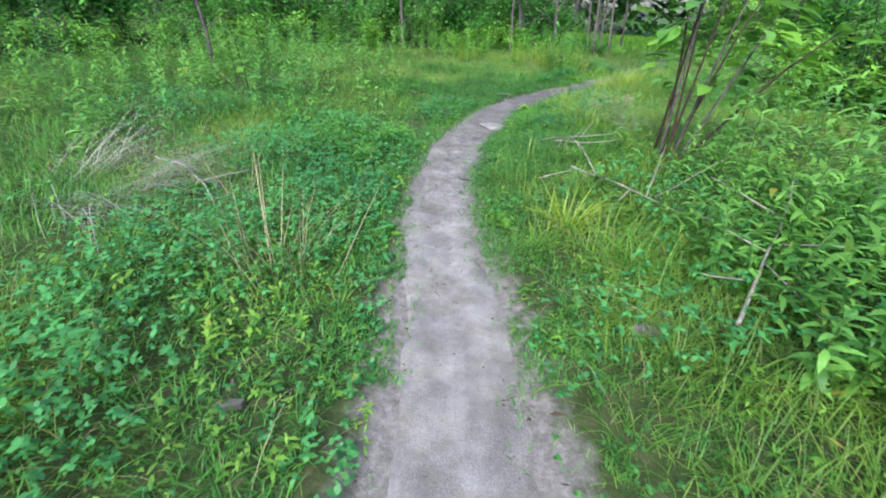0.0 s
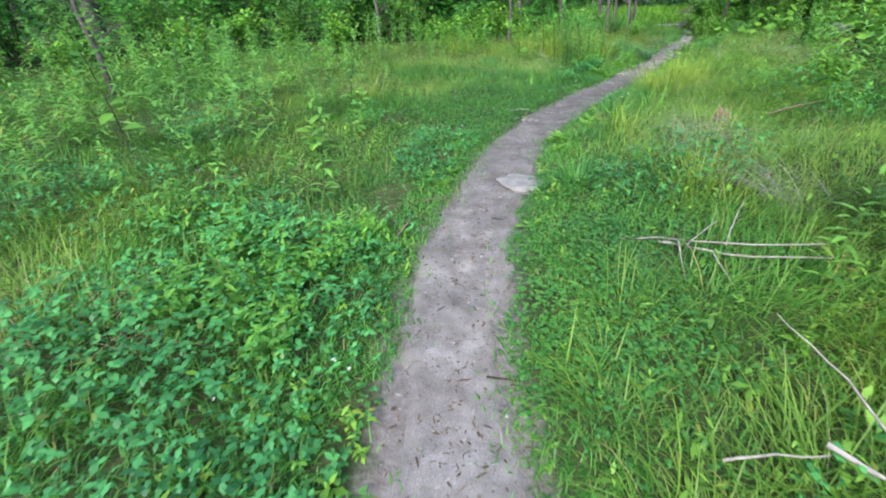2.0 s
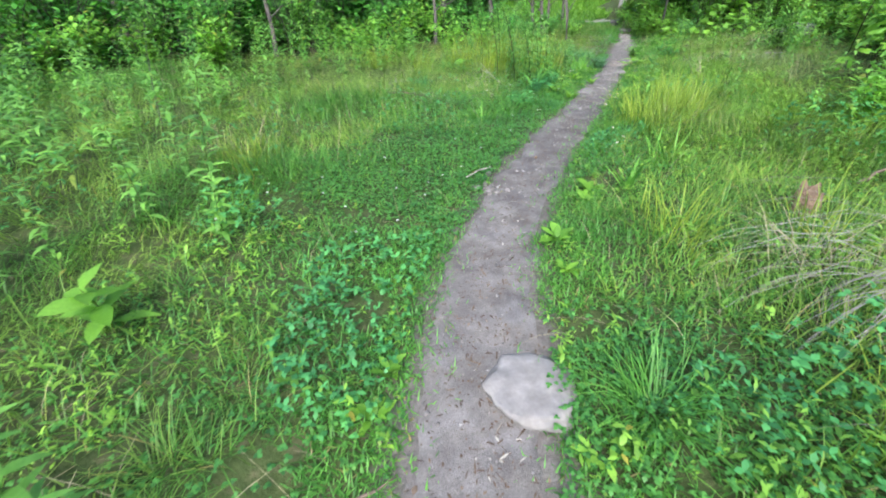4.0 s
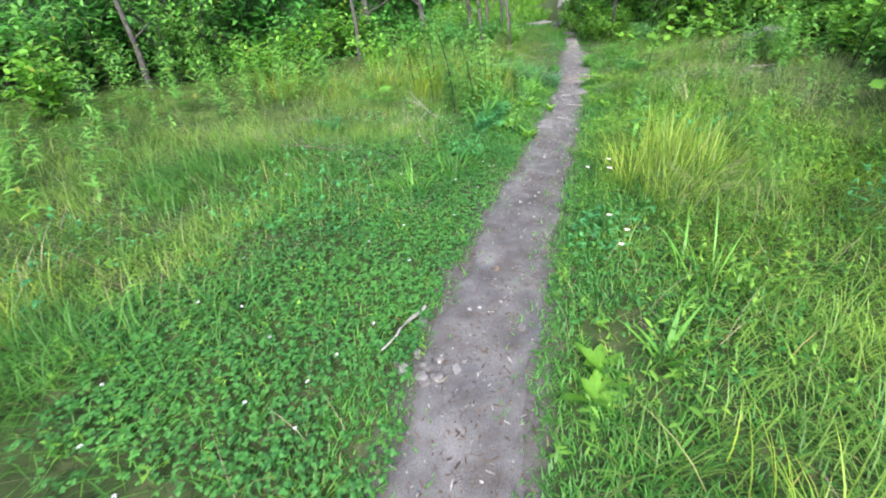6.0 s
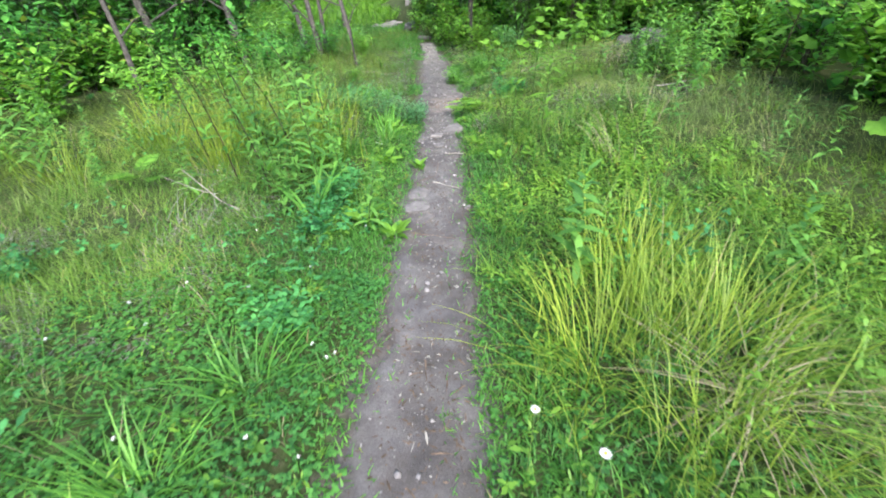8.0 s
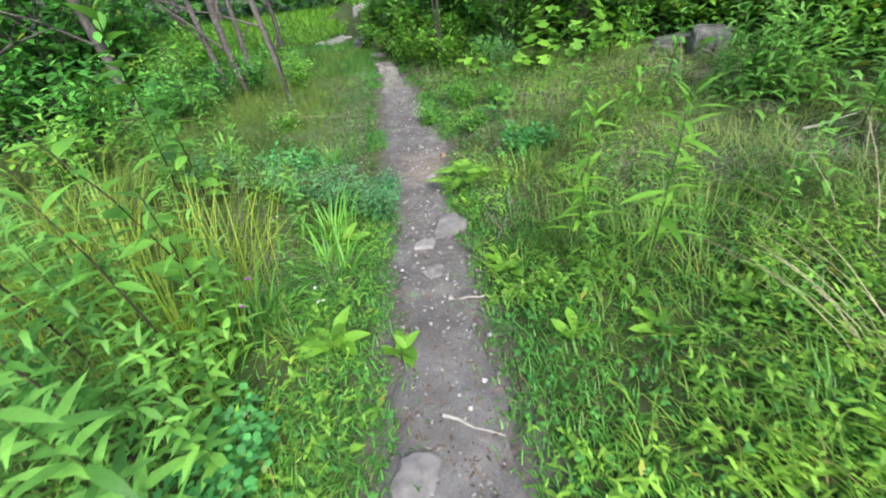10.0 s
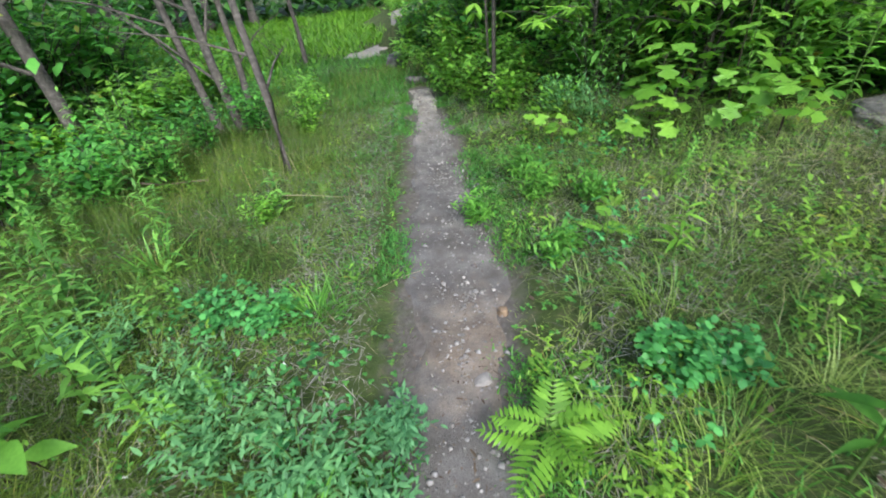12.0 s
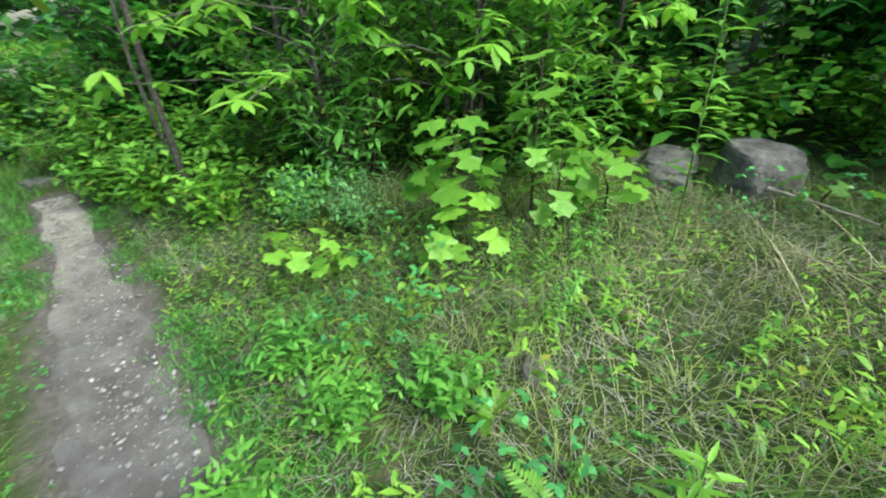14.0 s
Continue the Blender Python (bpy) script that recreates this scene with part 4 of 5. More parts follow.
def weeds():
    rest = Soup()
    made = 0
    # (middle, spread, count, size)
    for cx, cy, sx, sy, n, size in ((1.95, 1.9, .4, .6, 60, 1.0), (2.6, 2.7, .6, 1.1, 95, 1.05), (-5.0, 7.0, 1.3, 2.2, 90, 1.1), (-3.5, 11.5, 1.6, 1.4, 90, 1.1), (3.05, 12.5, .35, .5, 16, .95), (2.6, 13.3, .6, .6, 14, .95), (3.9, 14.6, .4, .6, 16, .7), (3.0, 12.3, .2, .3, 5, .8), (1.2, 14.6, 1.6, .8, 60, 1.1),
                                     (-3.0, 7.0, 1.2, 1.5, 50, 1.1), (-4.5, 10, 1.6, 1.6, 60, 1.2), (8.75, 13.75, .2, .25, 14, 1.3), (7.3, 11.75, .22, .2, 30, 1.0), (7.4, 10.9, .7, .5, 36, 1.1),
                                     (4.6, 9.4, .7, .5, 8, .6), (5.6, 11.2, .5, .4, 5, .6), (3.2, 13.4, .7, .6, 12, .9), (0, 13.6, 1.8, .8, 40, 1.1), (5, 7.5, .6, 1.2, 40, 1.1), (7.2, 14.1, .7, .7, 16, .5), (4.3, 16.3, .7, .8, 24, .9)):
        for _ in range(n):
            x, y = rng.normal(cx, sx), rng.normal(cy, sy)
            s, d, w = (float(a[0]) for a in trail_coords([x], [y]))
            if abs(d) > w + (.42 if s > 17 else .22) and not (s < 10.5 and -1.35 < d < 0):
                k, z = int(rng.integers(0, 4)), size * rng.uniform(.7, 1.2)
                if abs(d) < 2.6 and made < 260 and (made < 40 or cx < 2.5 or y > 11):
                    put_gold(k, x, y, z)
                    made += 1
                else:
                    m = pose(x, y, ground_z(x, y), rng.normal(0, 6), rng.normal(0, 6), rng.uniform(0, 360)) @ Matrix.Scale(z, 4)
                    mm = np.array(m)
                    src = GOLD[k][2]
                    rest.add(np.concatenate(src.v) @ mm[:3, :3].T + mm[:3, 3], np.concatenate(src.q), np.concatenate(src.t))
    stuff("weed_growth", rest, L_GOLD, "stand of tall leafy green weeds", "weeds")


sprout_cluster(2.1, 4.1)
weeds()
# single stalks that stand out
leafy_stalk(5.85, 12.3, .62, (.05, .02), 24, .15, LANCE, M_GREENSTEM, "upright weed with long narrow bright green leaves", 3)
leafy_stalk(4.95, 11.70, .74, (.03, .0), 40, .16, LANCE_LIME, M_GREENSTEM, "tall weed with a whorl of long bright green leaves", 4)
leafy_stalk(4.98, 11.36, .80, (.04, .0), 42, .17, LANCE_LIME, M_GREENSTEM, "tall weed with long light green leaves", 5)
leafy_stalk(6.4, 12.2, .66, (.0, .05), 24, .14, LANCE, M_GREENSTEM, "upright narrow-leaved weed in dull grass", 6)
leafy_stalk(6.55, 13.2, .30, (.03, .0), 20, .13, LANCE_LIME, M_GREENSTEM, "low narrow-leaved weed beside the trail", 61)
leafy_stalk(7.85, 13.05, 1.15, (.10, .0), 40, .15, LANCE, M_GREENSTEM, "tall weed with drooping narrow leaves before the rocks", 7)
for i, (x, y, h, lx, ly) in enumerate(((3.05, 12.2, 1.0, -.25, .15), (3.3, 12.5, .9, -.15, .1), (3.49, 12.61, .8, -.05, .1), (3.0, 12.9, 1.1, -.3, .1), (2.75, 12.15, .95, -.2, .1), (2.6, 12.6, 1.1, -.2, .1), (2.85, 13.3, 1.1, -.1, .1), (2.5, 13.2, 1.15, -.2, .0))):
    leafy_stalk(x, y, h, (lx, ly), 24, .14, LANCE, M_DARKSTEM, "dark-stemmed tall weed with narrow leaves", 20 + i, group="dark-stemmed weeds")
leafy_stalk(3.76, 14.17, 1.40, (-.12, -.75), 22, .19, OVAL, M_DARKSTEM, "leaning dark sapling stem with large oval leaves", 31, "sapling")
leafy_stalk(3.9, 14.1, .80, (-.10, -.40), 14, .17, OVAL, M_DARKSTEM, "thin dark sapling stem with large oval leaves", 32, "sapling")
leafy_stalk(3.55, 12.75, 1.05, (-.35, .3), 14, .17, OVAL, M_DARKSTEM, "dark sapling with broad light green leaves", 33, "sapling")
leafy_stalk(-2.9, 6.7, 1.15, (-.30, .2), 14, .19, OVAL, M_DARKSTEM, "dark sapling stem with drooping oval leaves", 34, "sapling")
leafy_stalk(-3.6, 7.9, 1.2, (-.2, .1), 14, .18, OVAL, M_DARKSTEM, "slim dark sapling among the weeds", 35, "sapling")
leafy_stalk(-3.3, 8.6, 1.3, (.1, .1), 14, .17, OVAL, M_BARK, "slim grey sapling among the weeds", 36, "sapling")
leafy_stalk(-2.1, 10.4, 1.1, (.1, .2), 14, .15, OVAL, M_BARK, "slim grey sapling at the meadow's edge", 37, "sapling")
leafy_stalk(-1.2, 6.85, .34, (.0, -.08), 12, .20, OVAL_LIME, M_GREENSTEM, "low plant with broad yellow-green leaves", 38, "broadleaf_plant")
leafy_stalk(-1.35, 5.2, .36, (.05, .0), 26, .13, LANCE, M_GREENSTEM, "leafy weed with toothed narrow leaves", 39)
leafy_stalk(-1.1, 4.35, .30, (.05, .0), 24, .12, LANCE, M_GREENSTEM, "leafy weed beside the dirt trail", 40)


def rosette(x, y, n, size, seed, me=DOCK):
    g = random.Random(seed)
    ob = thing("dock_plant", x, y, "rosette of broad bright green leaves at the trail's edge", "plant", "broad-leaved rosettes")
    for k in range(n):
        put_leaf(ob, me, (g.uniform(-.03, .03), g.uniform(-.03, .03), .01), k * 2.4 + g.uniform(-.3, .3), g.uniform(.25, .95), size * g.uniform(.7, 1.2), g.uniform(-.3, .3))


for i, (x, y, n, size) in enumerate(((1.30, 7.22, 10, .14), (.02, 6.12, 10, .10), (.10, 6.33, 9, .09), (1.85, 7.85, 8, .13), (1.72, 7.72, 7, .13), (3.12, 11.3, 10, .16), (3.22, 11.05, 9, .15), (3.85, 12.25, 10, .15),
                                     (4.05, 12.0, 8, .12), (4.80, 12.02, 8, .15), (4.55, 11.45, 7, .11), (4.72, 11.2, 7, .10), (5.0, 11.0, 7, .09), (4.35, 12.95, 10, .17), (.40, 3.05, 8, .11), (.45, 2.9, 7, .10), (-.42, 2.75, 8, .10),
                                     (4.86, 11.35, 6, .09), (4.45, 10.7, 6, .09), (4.9, 10.5, 6, .09), (6.86, 13.75, 7, .10), (1.2, 6.85, 7, .10), (.62, 5.3, 6, .09))):
    rosette(x, y, n, size, 100 + i)


def fern_clump(x, y, n, size, seed):
    g = random.Random(seed)
    ob = thing("feathery_sapling", x, y, "low sapling with bright green feathered compound leaves", "sapling")
    stem_part(ob, [(0, 0, -.02), (.01, 0, .12), (.0, .02, .22)], [.006, .005, .003], M_GREENSTEM)
    for k in range(n):
        put_leaf(ob, FROND, (0, 0, .08 + .14 * k / n), k * 2.4 + g.uniform(-.3, .3), g.uniform(.15, .6), size * g.uniform(.8, 1.15))


fern_clump(5.38, 12.98, 8, .24, 1)
fern_clump(6.5, 13.55, 4, .16, 2)
fern_clump(1.9, 12.9, 6, .28, 3)


def lobed_sapling(x, y, h, n, size, seed):
    g = random.Random(seed)
    ob = thing("lobed_sapling", x, y, "young sapling with bright lime-green lobed leaves", "sapling", "lobed-leaf saplings")
    pts = [(0, 0, -.03), (.02, .01, h * .5), (g.uniform(-.08, .08), g.uniform(-.08, .08), h)]
    stem_part(ob, pts, [.008, .006, .003], M_DARKSTEM)
    for k in range(n):
        f = .3 + .7 * (k + .5) / n
        p = along(pts, f)
        a = k * 2.4 + g.uniform(-.4, .4)
        r = g.uniform(.06, .20) * (1.2 - .5 * f)
        tip = p + Vector((math.cos(a) * r, math.sin(a) * r, .04))
        stem_part(ob, [p, tip], [.002, .0015], M_GREENSTEM, "leaf_stalk", 4)
        put_leaf(ob, LOBED, tip, a + g.uniform(-.5, .5), g.uniform(-.5, .25), size * g.uniform(.75, 1.2), g.uniform(-.4, .4))


for i, (x, y, h, n, size) in enumerate(((7.85, 14.15, .60, 28, .165), (7.43, 14.75, .32, 14, .13), (7.95, 13.6, .42, 12, .14), (8.05, 13.35, .38, 15, .13), (8.15, 13.75, .85, 18, .15), (7.68, 14.02, .20, 10, .13), (7.35, 9.9, .9, 16, .16), (6.5, 9.4, .9, 20, .17), (6.15, 8.85, 1.0, 22, .17), (5.8, 9.1, .8, 20, .16), (7.1, 10.4, 1.0, 18, .17), (6.3, 8.2, .9, 18, .16),
                                        (9.0, 14.9, 1.0, 16, .15), (9.3, 12.3, .9, 18, .14), (9.35, 11.9, .7, 14, .13), (8.15, 12.35, .18, 5, .11))):
    lobed_sapling(x, y, h, n, size, 300 + i)


def understory_tree(x, y, seed, h=3.2):
    """A small tree whose layered branches carry long pointed leaves."""
    g = random.Random(seed)
    ob = thing("understory_tree", x, y, "small tree with layered branches of long light green leaves", "tree")
    top = (g.uniform(-.2, .2), g.uniform(-.2, .2), h)
    pts = [(0, 0, -.05), (top[0] * .3, top[1] * .3, h * .4), top]
    stem_part(ob, pts, [.025, .02, .008], M_BARK, "trunk", 7)
    for k in range(24):
        f = .30 + .68 * k / 24
        p = along(pts, f)
        a, ln = k * 2.4, g.uniform(.6, 1.15) * (1.2 - .5 * f)
        e = p + Vector((math.cos(a) * ln, math.sin(a) * ln, g.uniform(-.1, .25)))
        bp = [p, (p + e) / 2 + Vector((0, 0, .08)), e]
        stem_part(ob, bp, [.008, .006, .003], M_BARK, "branch", 4)
        sp = Soup()
        n, per = 5, 6
        fs = np.repeat([1 - .72 * (q / n) for q in range(n)], per)
        b = np.array([along(bp, q) for q in fs]) + np.repeat([[g.gauss(0, .07), g.gauss(0, .07), g.gauss(0, .04)] for _ in range(n)], per, 0)
        lf = np.array([g.uniform(.11, .20) for _ in range(n * per)])
        turn = np.tile(np.arange(per) * 6.283 / per, n) + a + np.array([g.gauss(0, .25) for _ in range(n * per)])
        blades(sp, b, turn, lf, lf * np.array([g.uniform(.30, .42) for _ in range(n * per)]), np.array([g.uniform(-.45, .25) for _ in range(n * per)]), np.array([g.uniform(.2, .9) for _ in range(n * per)]), (.2, .75, 1, .65))
        tagged(part("leaf_spray", sp.mesh("leaf_spray", L_SPRAY), ob), kind="stuff")


understory_tree(8.55, 15.2, 1, 2.5)
understory_tree(8.95, 14.2, 5, 2.6)
understory_tree(9.6, 16.2, 2, 3.6)
understory_tree(9.5, 13.3, 3, 2.6)
understory_tree(10.2, 17.9, 4, 3.4)


# ---- grass tufts ----
def tuft(x, y, n, length, width, mat, label, spread=.05, elev=(.7, 1.5), curl=(.4, 1.8), name="grass_tuft", seed=1):
    g = np.random.default_rng(seed)
    sp = Soup()
    b = np.stack([g.normal(0, spread, n), g.normal(0, spread, n), np.full(n, -.01)], 1)
    az = np.arctan2(b[:, 1], b[:, 0]) + g.normal(0, .7, n)
    blades(sp, b, az, length * g.uniform(.5, 1.15, n), width * g.uniform(.7, 1.2, n), g.uniform(*elev, n), g.uniform(*curl, n), (.8, 1, .85, .5))
    ob = new(name, sp.mesh(name, mat))
    ob.matrix_world = pose(x, y, ground_z(x, y))
    if mat is M_STRAW:
        return tagged(ob, label, "dry stalks", kind="stuff")
    return tagged(ob, label, "grass tuft", "grass tufts")


tuft(1.08, 5.86, 190, .34, .005, L_SEDGE, "dense tuft of fine green grass beside the flat stone", .06, seed=1)
tuft(.88, 2.8, 80, .46, .012, L_STRAWGREEN, "tuft of long yellow-green grass blades", .05, seed=2)
tuft(3.42, 9.15, 190, .6, .005, L_STRAWGREEN, "large clump of tall yellow-green grass", .2, (.75, 1.5), (.3, 1.5), seed=3)
tuft(3.62, 9.4, 140, .5, .005, L_STRAWGREEN, "clump of tall yellow-green grass with seed heads", .14, (1.0, 1.55), (.1, .9), seed=31)
tuft(3.35, 12.75, 190, .75, .006, L_STRAWGREEN, "tall clump of yellowing grass beside the trail", .2, (1.1, 1.55), (.1, .8), seed=4)
tuft(3.0, 13.5, 190, .8, .006, L_STRAWGREEN, "tall clump of yellow-green grass in the meadow", .25, (1.1, 1.55), (.1, .8), seed=41)
tuft(1.6, 10.05, 110, .38, .008, L_SEDGE, "arching tuft of green grass on the meadow", .07, seed=5)
tuft(2.05, 10.3, 80, .36, .010, L_SEDGE, "tuft of broad green grass blades by the trail", .07, seed=51)
tuft(2.84, 11.55, 14, .60, .024, L_SEDGE, "clump of broad strap-like green leaves", .03, (.8, 1.5), (.3, 1.9), seed=6)
tuft(2.12, 7.76, 10, .42, .024, L_SEDGE, "few broad grass blades beside the trail", .03, (.8, 1.4), (.2, .9), seed=7)
tuft(2.7, 8.1, 30, .4, .013, L_SEDGE, "tuft of broad-bladed green grass", .08, (.5, 1.3), (.3, 1.3), seed=8)
tuft(4.38, 13.15, 90, .36, .012, L_SEDGE, "bright tuft of broad green grass at the trail's edge", .07, seed=9)
tuft(4.15, 12.75, 90, .34, .012, L_SEDGE, "bright tuft of broad green grass at the trail's edge", .08, seed=91)
tuft(4.45, 15.35, 22, .42, .020, L_SEDGE, "tuft of upright broad green blades", .04, (.9, 1.5), (.2, 1.2), seed=10)
tuft(5.04, 14.3, 120, .28, .006, L_SEDGE, "dense tuft of fine bright green grass", .05, seed=11)
tuft(3.62, 12.62, 60, .4, .012, L_SEDGE, "tuft of broad green grass blades", .07, seed=12)


def leafy_clump(x, y, h, r, stems, leaf, ratio, per, mat, label, seed):
    """A low bushy weed: many thin stems from one root, small leaves all along them."""
    g = np.random.default_rng(seed)
    st, fo = Soup(), Soup()
    for k in range(stems):
        a, o = g.uniform(0, 6.283), r * math.sqrt(g.random())
        hh = h * g.uniform(.5, 1.0) * (1.1 - .4 * o / r)
        p0 = np.array([g.normal(0, .03), g.normal(0, .03), -.02])
        p2 = np.array([math.cos(a) * o, math.sin(a) * o, hh])
        p1 = p0 * .4 + p2 * .6 + np.array([0, 0, .12 * h])
        tube(st, [p0, p1, p2], [.003, .0025, .0012], 4)
        f = g.uniform(.15, 1.0, per)[:, None]
        b = (1 - f) ** 2 * p0 + 2 * f * (1 - f) * p1 + f * f * p2 + g.normal(0, .012 + leaf * .25, (per, 3))
        b[:, 2] = np.maximum(b[:, 2], .015)
        ln = leaf * g.uniform(.6, 1.25, per)
        blades(fo, b, g.uniform(0, 6.283, per), ln, ln * ratio, g.uniform(-.3, .9, per), g.uniform(.1, 1.0, per), (.5, 1))
    ob = thing("weed_clump", x, y, label, "weed", "leafy clumps")
    tagged(part("stalk", st.mesh("stalk", M_GREENSTEM), ob), kind="stuff")
    tagged(part("foliage", fo.mesh("foliage", mat), ob), kind="stuff")


for i, (x, y, h, r) in enumerate(((3.0, 11.6, .30, .22), (3.15, 11.8, .26, .2), (2.85, 11.35, .24, .22), (3.3, 12.0, .22, .18), (4.62, 14.6, .24, .26), (4.82, 14.42, .2, .2), (5.90, 12.85, .26, .15), (6.0, 12.72, .22, .14), (1.15, 12.0, .22, .25), (2.3, 10.6, .2, .2))):
    leafy_clump(x, y, h, r, 20, .034, .8, 22, L_BRAMBLE, "dark blue-green leafy clump beside the trail", 500 + i)
for i, (x, y, h, r) in enumerate(((4.45, 13.75, .40, .26), (4.65, 13.45, .34, .24), (4.35, 14.1, .36, .26), (4.75, 13.15, .28, .22), (4.1, 14.6, .34, .28), (5.0, 13.4, .22, .16), (7.95, 14.75, .45, .3), (8.0, 15.1, .5, .3))):
    leafy_clump(x, y, h, r, 24, .040, .34, 26, L_BLUE, "bushy grey-green weed with fine leaves", 520 + i)
for i, (x, y, h, r) in enumerate(((-.75, 4.85, .32, .26), (-.95, 4.55, .30, .24), (-.55, 5.15, .24, .2), (-1.2, 4.9, .34, .26), (-1.35, 4.45, .3, .26), (-.85, 4.2, .26, .24), (-1.75, 5.3, .4, .3), (6.42, 14.55, .3, .18), (6.75, 14.3, .28, .2), (6.9, 13.95, .26, .2), (7.0, 14.6, .3, .22), (6.3, 13.7, .22, .16))):
    leafy_clump(x, y, h, r, 18, .052, .36, 22, L_SEDGE, "bright green bushy weed with toothed leaves", 540 + i)


def sheaf(x, y, z, az, n, length, elev, curl, label, seed, mat=M_GREYSTRAW, spread=.12):
    """A bundle of dead stalks that all arch over the same way."""
    g = np.random.default_rng(seed)
    sp = Soup()
    b = np.stack([g.normal(0, spread, n), g.normal(0, spread, n), np.abs(g.normal(0, z, n))], 1)
    blades(sp, b, g.normal(az, .32, n), length * g.uniform(.55, 1.1, n), g.uniform(.003, .006, n), g.uniform(*elev, n), g.uniform(*curl, n), (1, .95, .85, .65, .45))
    ob = new("dry_sheaf", sp.mesh("dry_sheaf", mat))
    ob.matrix_world = pose(x, y, ground_z(x, y))
    return tagged(ob, label, "dry stalks", kind="stuff")


sheaf(-2.35, 3.15, .10, .5, 95, .95, (.35, .8), (.8, 1.5), "arched bundle of grey dead stalks over brambles", 1)
sheaf(-2.6, 2.7, .08, -.2, 60, .8, (.2, .7), (.5, 1.2), "grey dead stalks leaning over brambles", 2)
sheaf(-2.9, 3.4, .08, 1.2, 50, .9, (.3, .9), (.3, 1.0), "pale dead stalks leaning among weeds", 3)
sheaf(2.45, 5.95, .05, 2.95, 55, 1.1, (.75, 1.2), (1.4, 2.3), "long pale dry stalks arching over the grass", 4)
sheaf(2.2, 5.0, .05, 2.0, 40, .9, (.4, .8), (.8, 1.6), "pale dry stalks bent over the grass", 5)
sheaf(3.55, 8.95, .05, -.5, 60, .75, (.1, .5), (.2, .8), "flattened sheaf of straw-coloured stalks", 6, M_STRAW, .06)
sheaf(4.9, 10.6, .04, 1.2, 11, .9, (.4, .9), (.5, 1.3), "long straw-coloured seed stalks leaning over weeds", 7, M_STRAW, .08)
sheaf(2.2, 12.0, .05, .9, 9, .7, (.3, 1.1), (.5, 1.5), "pale dry stalks leaning in yellow grass", 8)
sheaf(7.4, 12.4, .04, .6, 8, .75, (.3, .8), (.4, 1.0), "long pale seed stalks leaning over the bank", 9, M_STRAW, .1)
for i, (x, y, n, l) in enumerate(((.62, 2.55, 80, .38), (.74, 3.25, 90, .42), (.6, 3.75, 70, .36), (1.0, 2.4, 80, .42), (.85, 4.3, 70, .36), (1.1, 3.35, 90, .45), (.95, 1.7, 70, .34), (1.25, 1.35, 80, .36), (.8, 1.35, 50, .28), (1.5, 2.9, 80, .45), (1.25, 4.3, 70, .4), (1.75, 5.0, 80, .4))):
    tuft(x, y, n, l, .006, L_YGRASS, "loose tuft of arching yellow-green grass", .09, (.55, 1.5), (.5, 1.9), seed=400 + i)
gt = random.Random(12)
for i in range(26):
    k = gt.randrange(15, 21)
    f, off = gt.random(), -gt.uniform(.38, 1.3)
    a, b = TRAIL[k], TRAIL[k + 1]
    dx, dy = (b - a)[:2] / np.hypot(*(b - a)[:2])
    tuft(float(a[0] + f * (b[0] - a[0]) - dy * off), float(a[1] + f * (b[1] - a[1]) + dx * off), 60, gt.uniform(.2, .32), .0045, L_YGRASS, "small tuft of yellow-green grass by the trail", .08, (.6, 1.5), (.4, 1.7), seed=440 + i)
tuft(1.15, 2.2, 150, .42, .006, L_SEDGE, "arching tuft of green grass with dry tips", .06, (.5, 1.4), (.8, 2.0), seed=181)
tuft(-1.9, 4.2, 160, .5, .004, M_STRAW, "collapsed sheaf of grey dry grass stalks", .2, (.1, .9), (.1, .9), "dry_grass_sheaf", 16)
tuft(-2.6, 4.0, 160, .6, .004, M_STRAW, "collapsed sheaf of pale dry grass stalks", .25, (.1, .7), (.1, .9), "dry_grass_sheaf", 17)
tuft(-.98, 2.15, 60, .75, .006, M_STRAW, "sparse tan seed stalks standing in brambles", .12, (.7, 1.5), (0, .4), "dry_grass_sheaf", 18)
tuft(-1.6, 3.1, 22, .55, .006, M_STRAW, "sparse pale dry stalks among brambles", .12, (.4, 1.4), (0, .5), "dry_grass_sheaf", 19)
tuft(3.6, 8.95, 90, .65, .006, M_STRAW, "bent-over sheaf of straw-coloured stalks", .06, (.1, .6), (.1, .7), "dry_grass_sheaf", 20)
tuft(2.3, 6.3, 90, .65, .004, M_STRAW, "arched pale dry grass stalks", .12, (.5, 1.0), (.8, 1.8), "dry_grass_sheaf", 21)
tuft(5.45, 10.7, 14, .8, .004, M_STRAW, "long pale seed stalks leaning over the grass", .06, (.4, 1.1), (.3, 1.0), "dry_grass_sheaf", 22)
tuft(7.9, 12.6, 140, .35, .003, M_STRAW, "flattened tan straw on the bank", .35, (.05, .5), (.1, .9), "dry_grass_sheaf", 26)
tuft(7.4, 12.7, 110, .28, .003, M_STRAW, "thin tan straw lying on the bank", .4, (.05, .6), (.1, .9), "dry_grass_sheaf", 27)
tuft(8.15, 12.72, 190, .36, .0035, M_STRAW, "matted dry straw below the rocks", .3, (.05, .6), (.1, .9), "dry_grass_sheaf", 23)
tuft(-1.0, 9.3, 90, .35, .005, M_STRAW, "tan dry grass clump in the meadow", .15, (.4, 1.3), (.2, 1.0), "dry_grass_sheaf", 24)
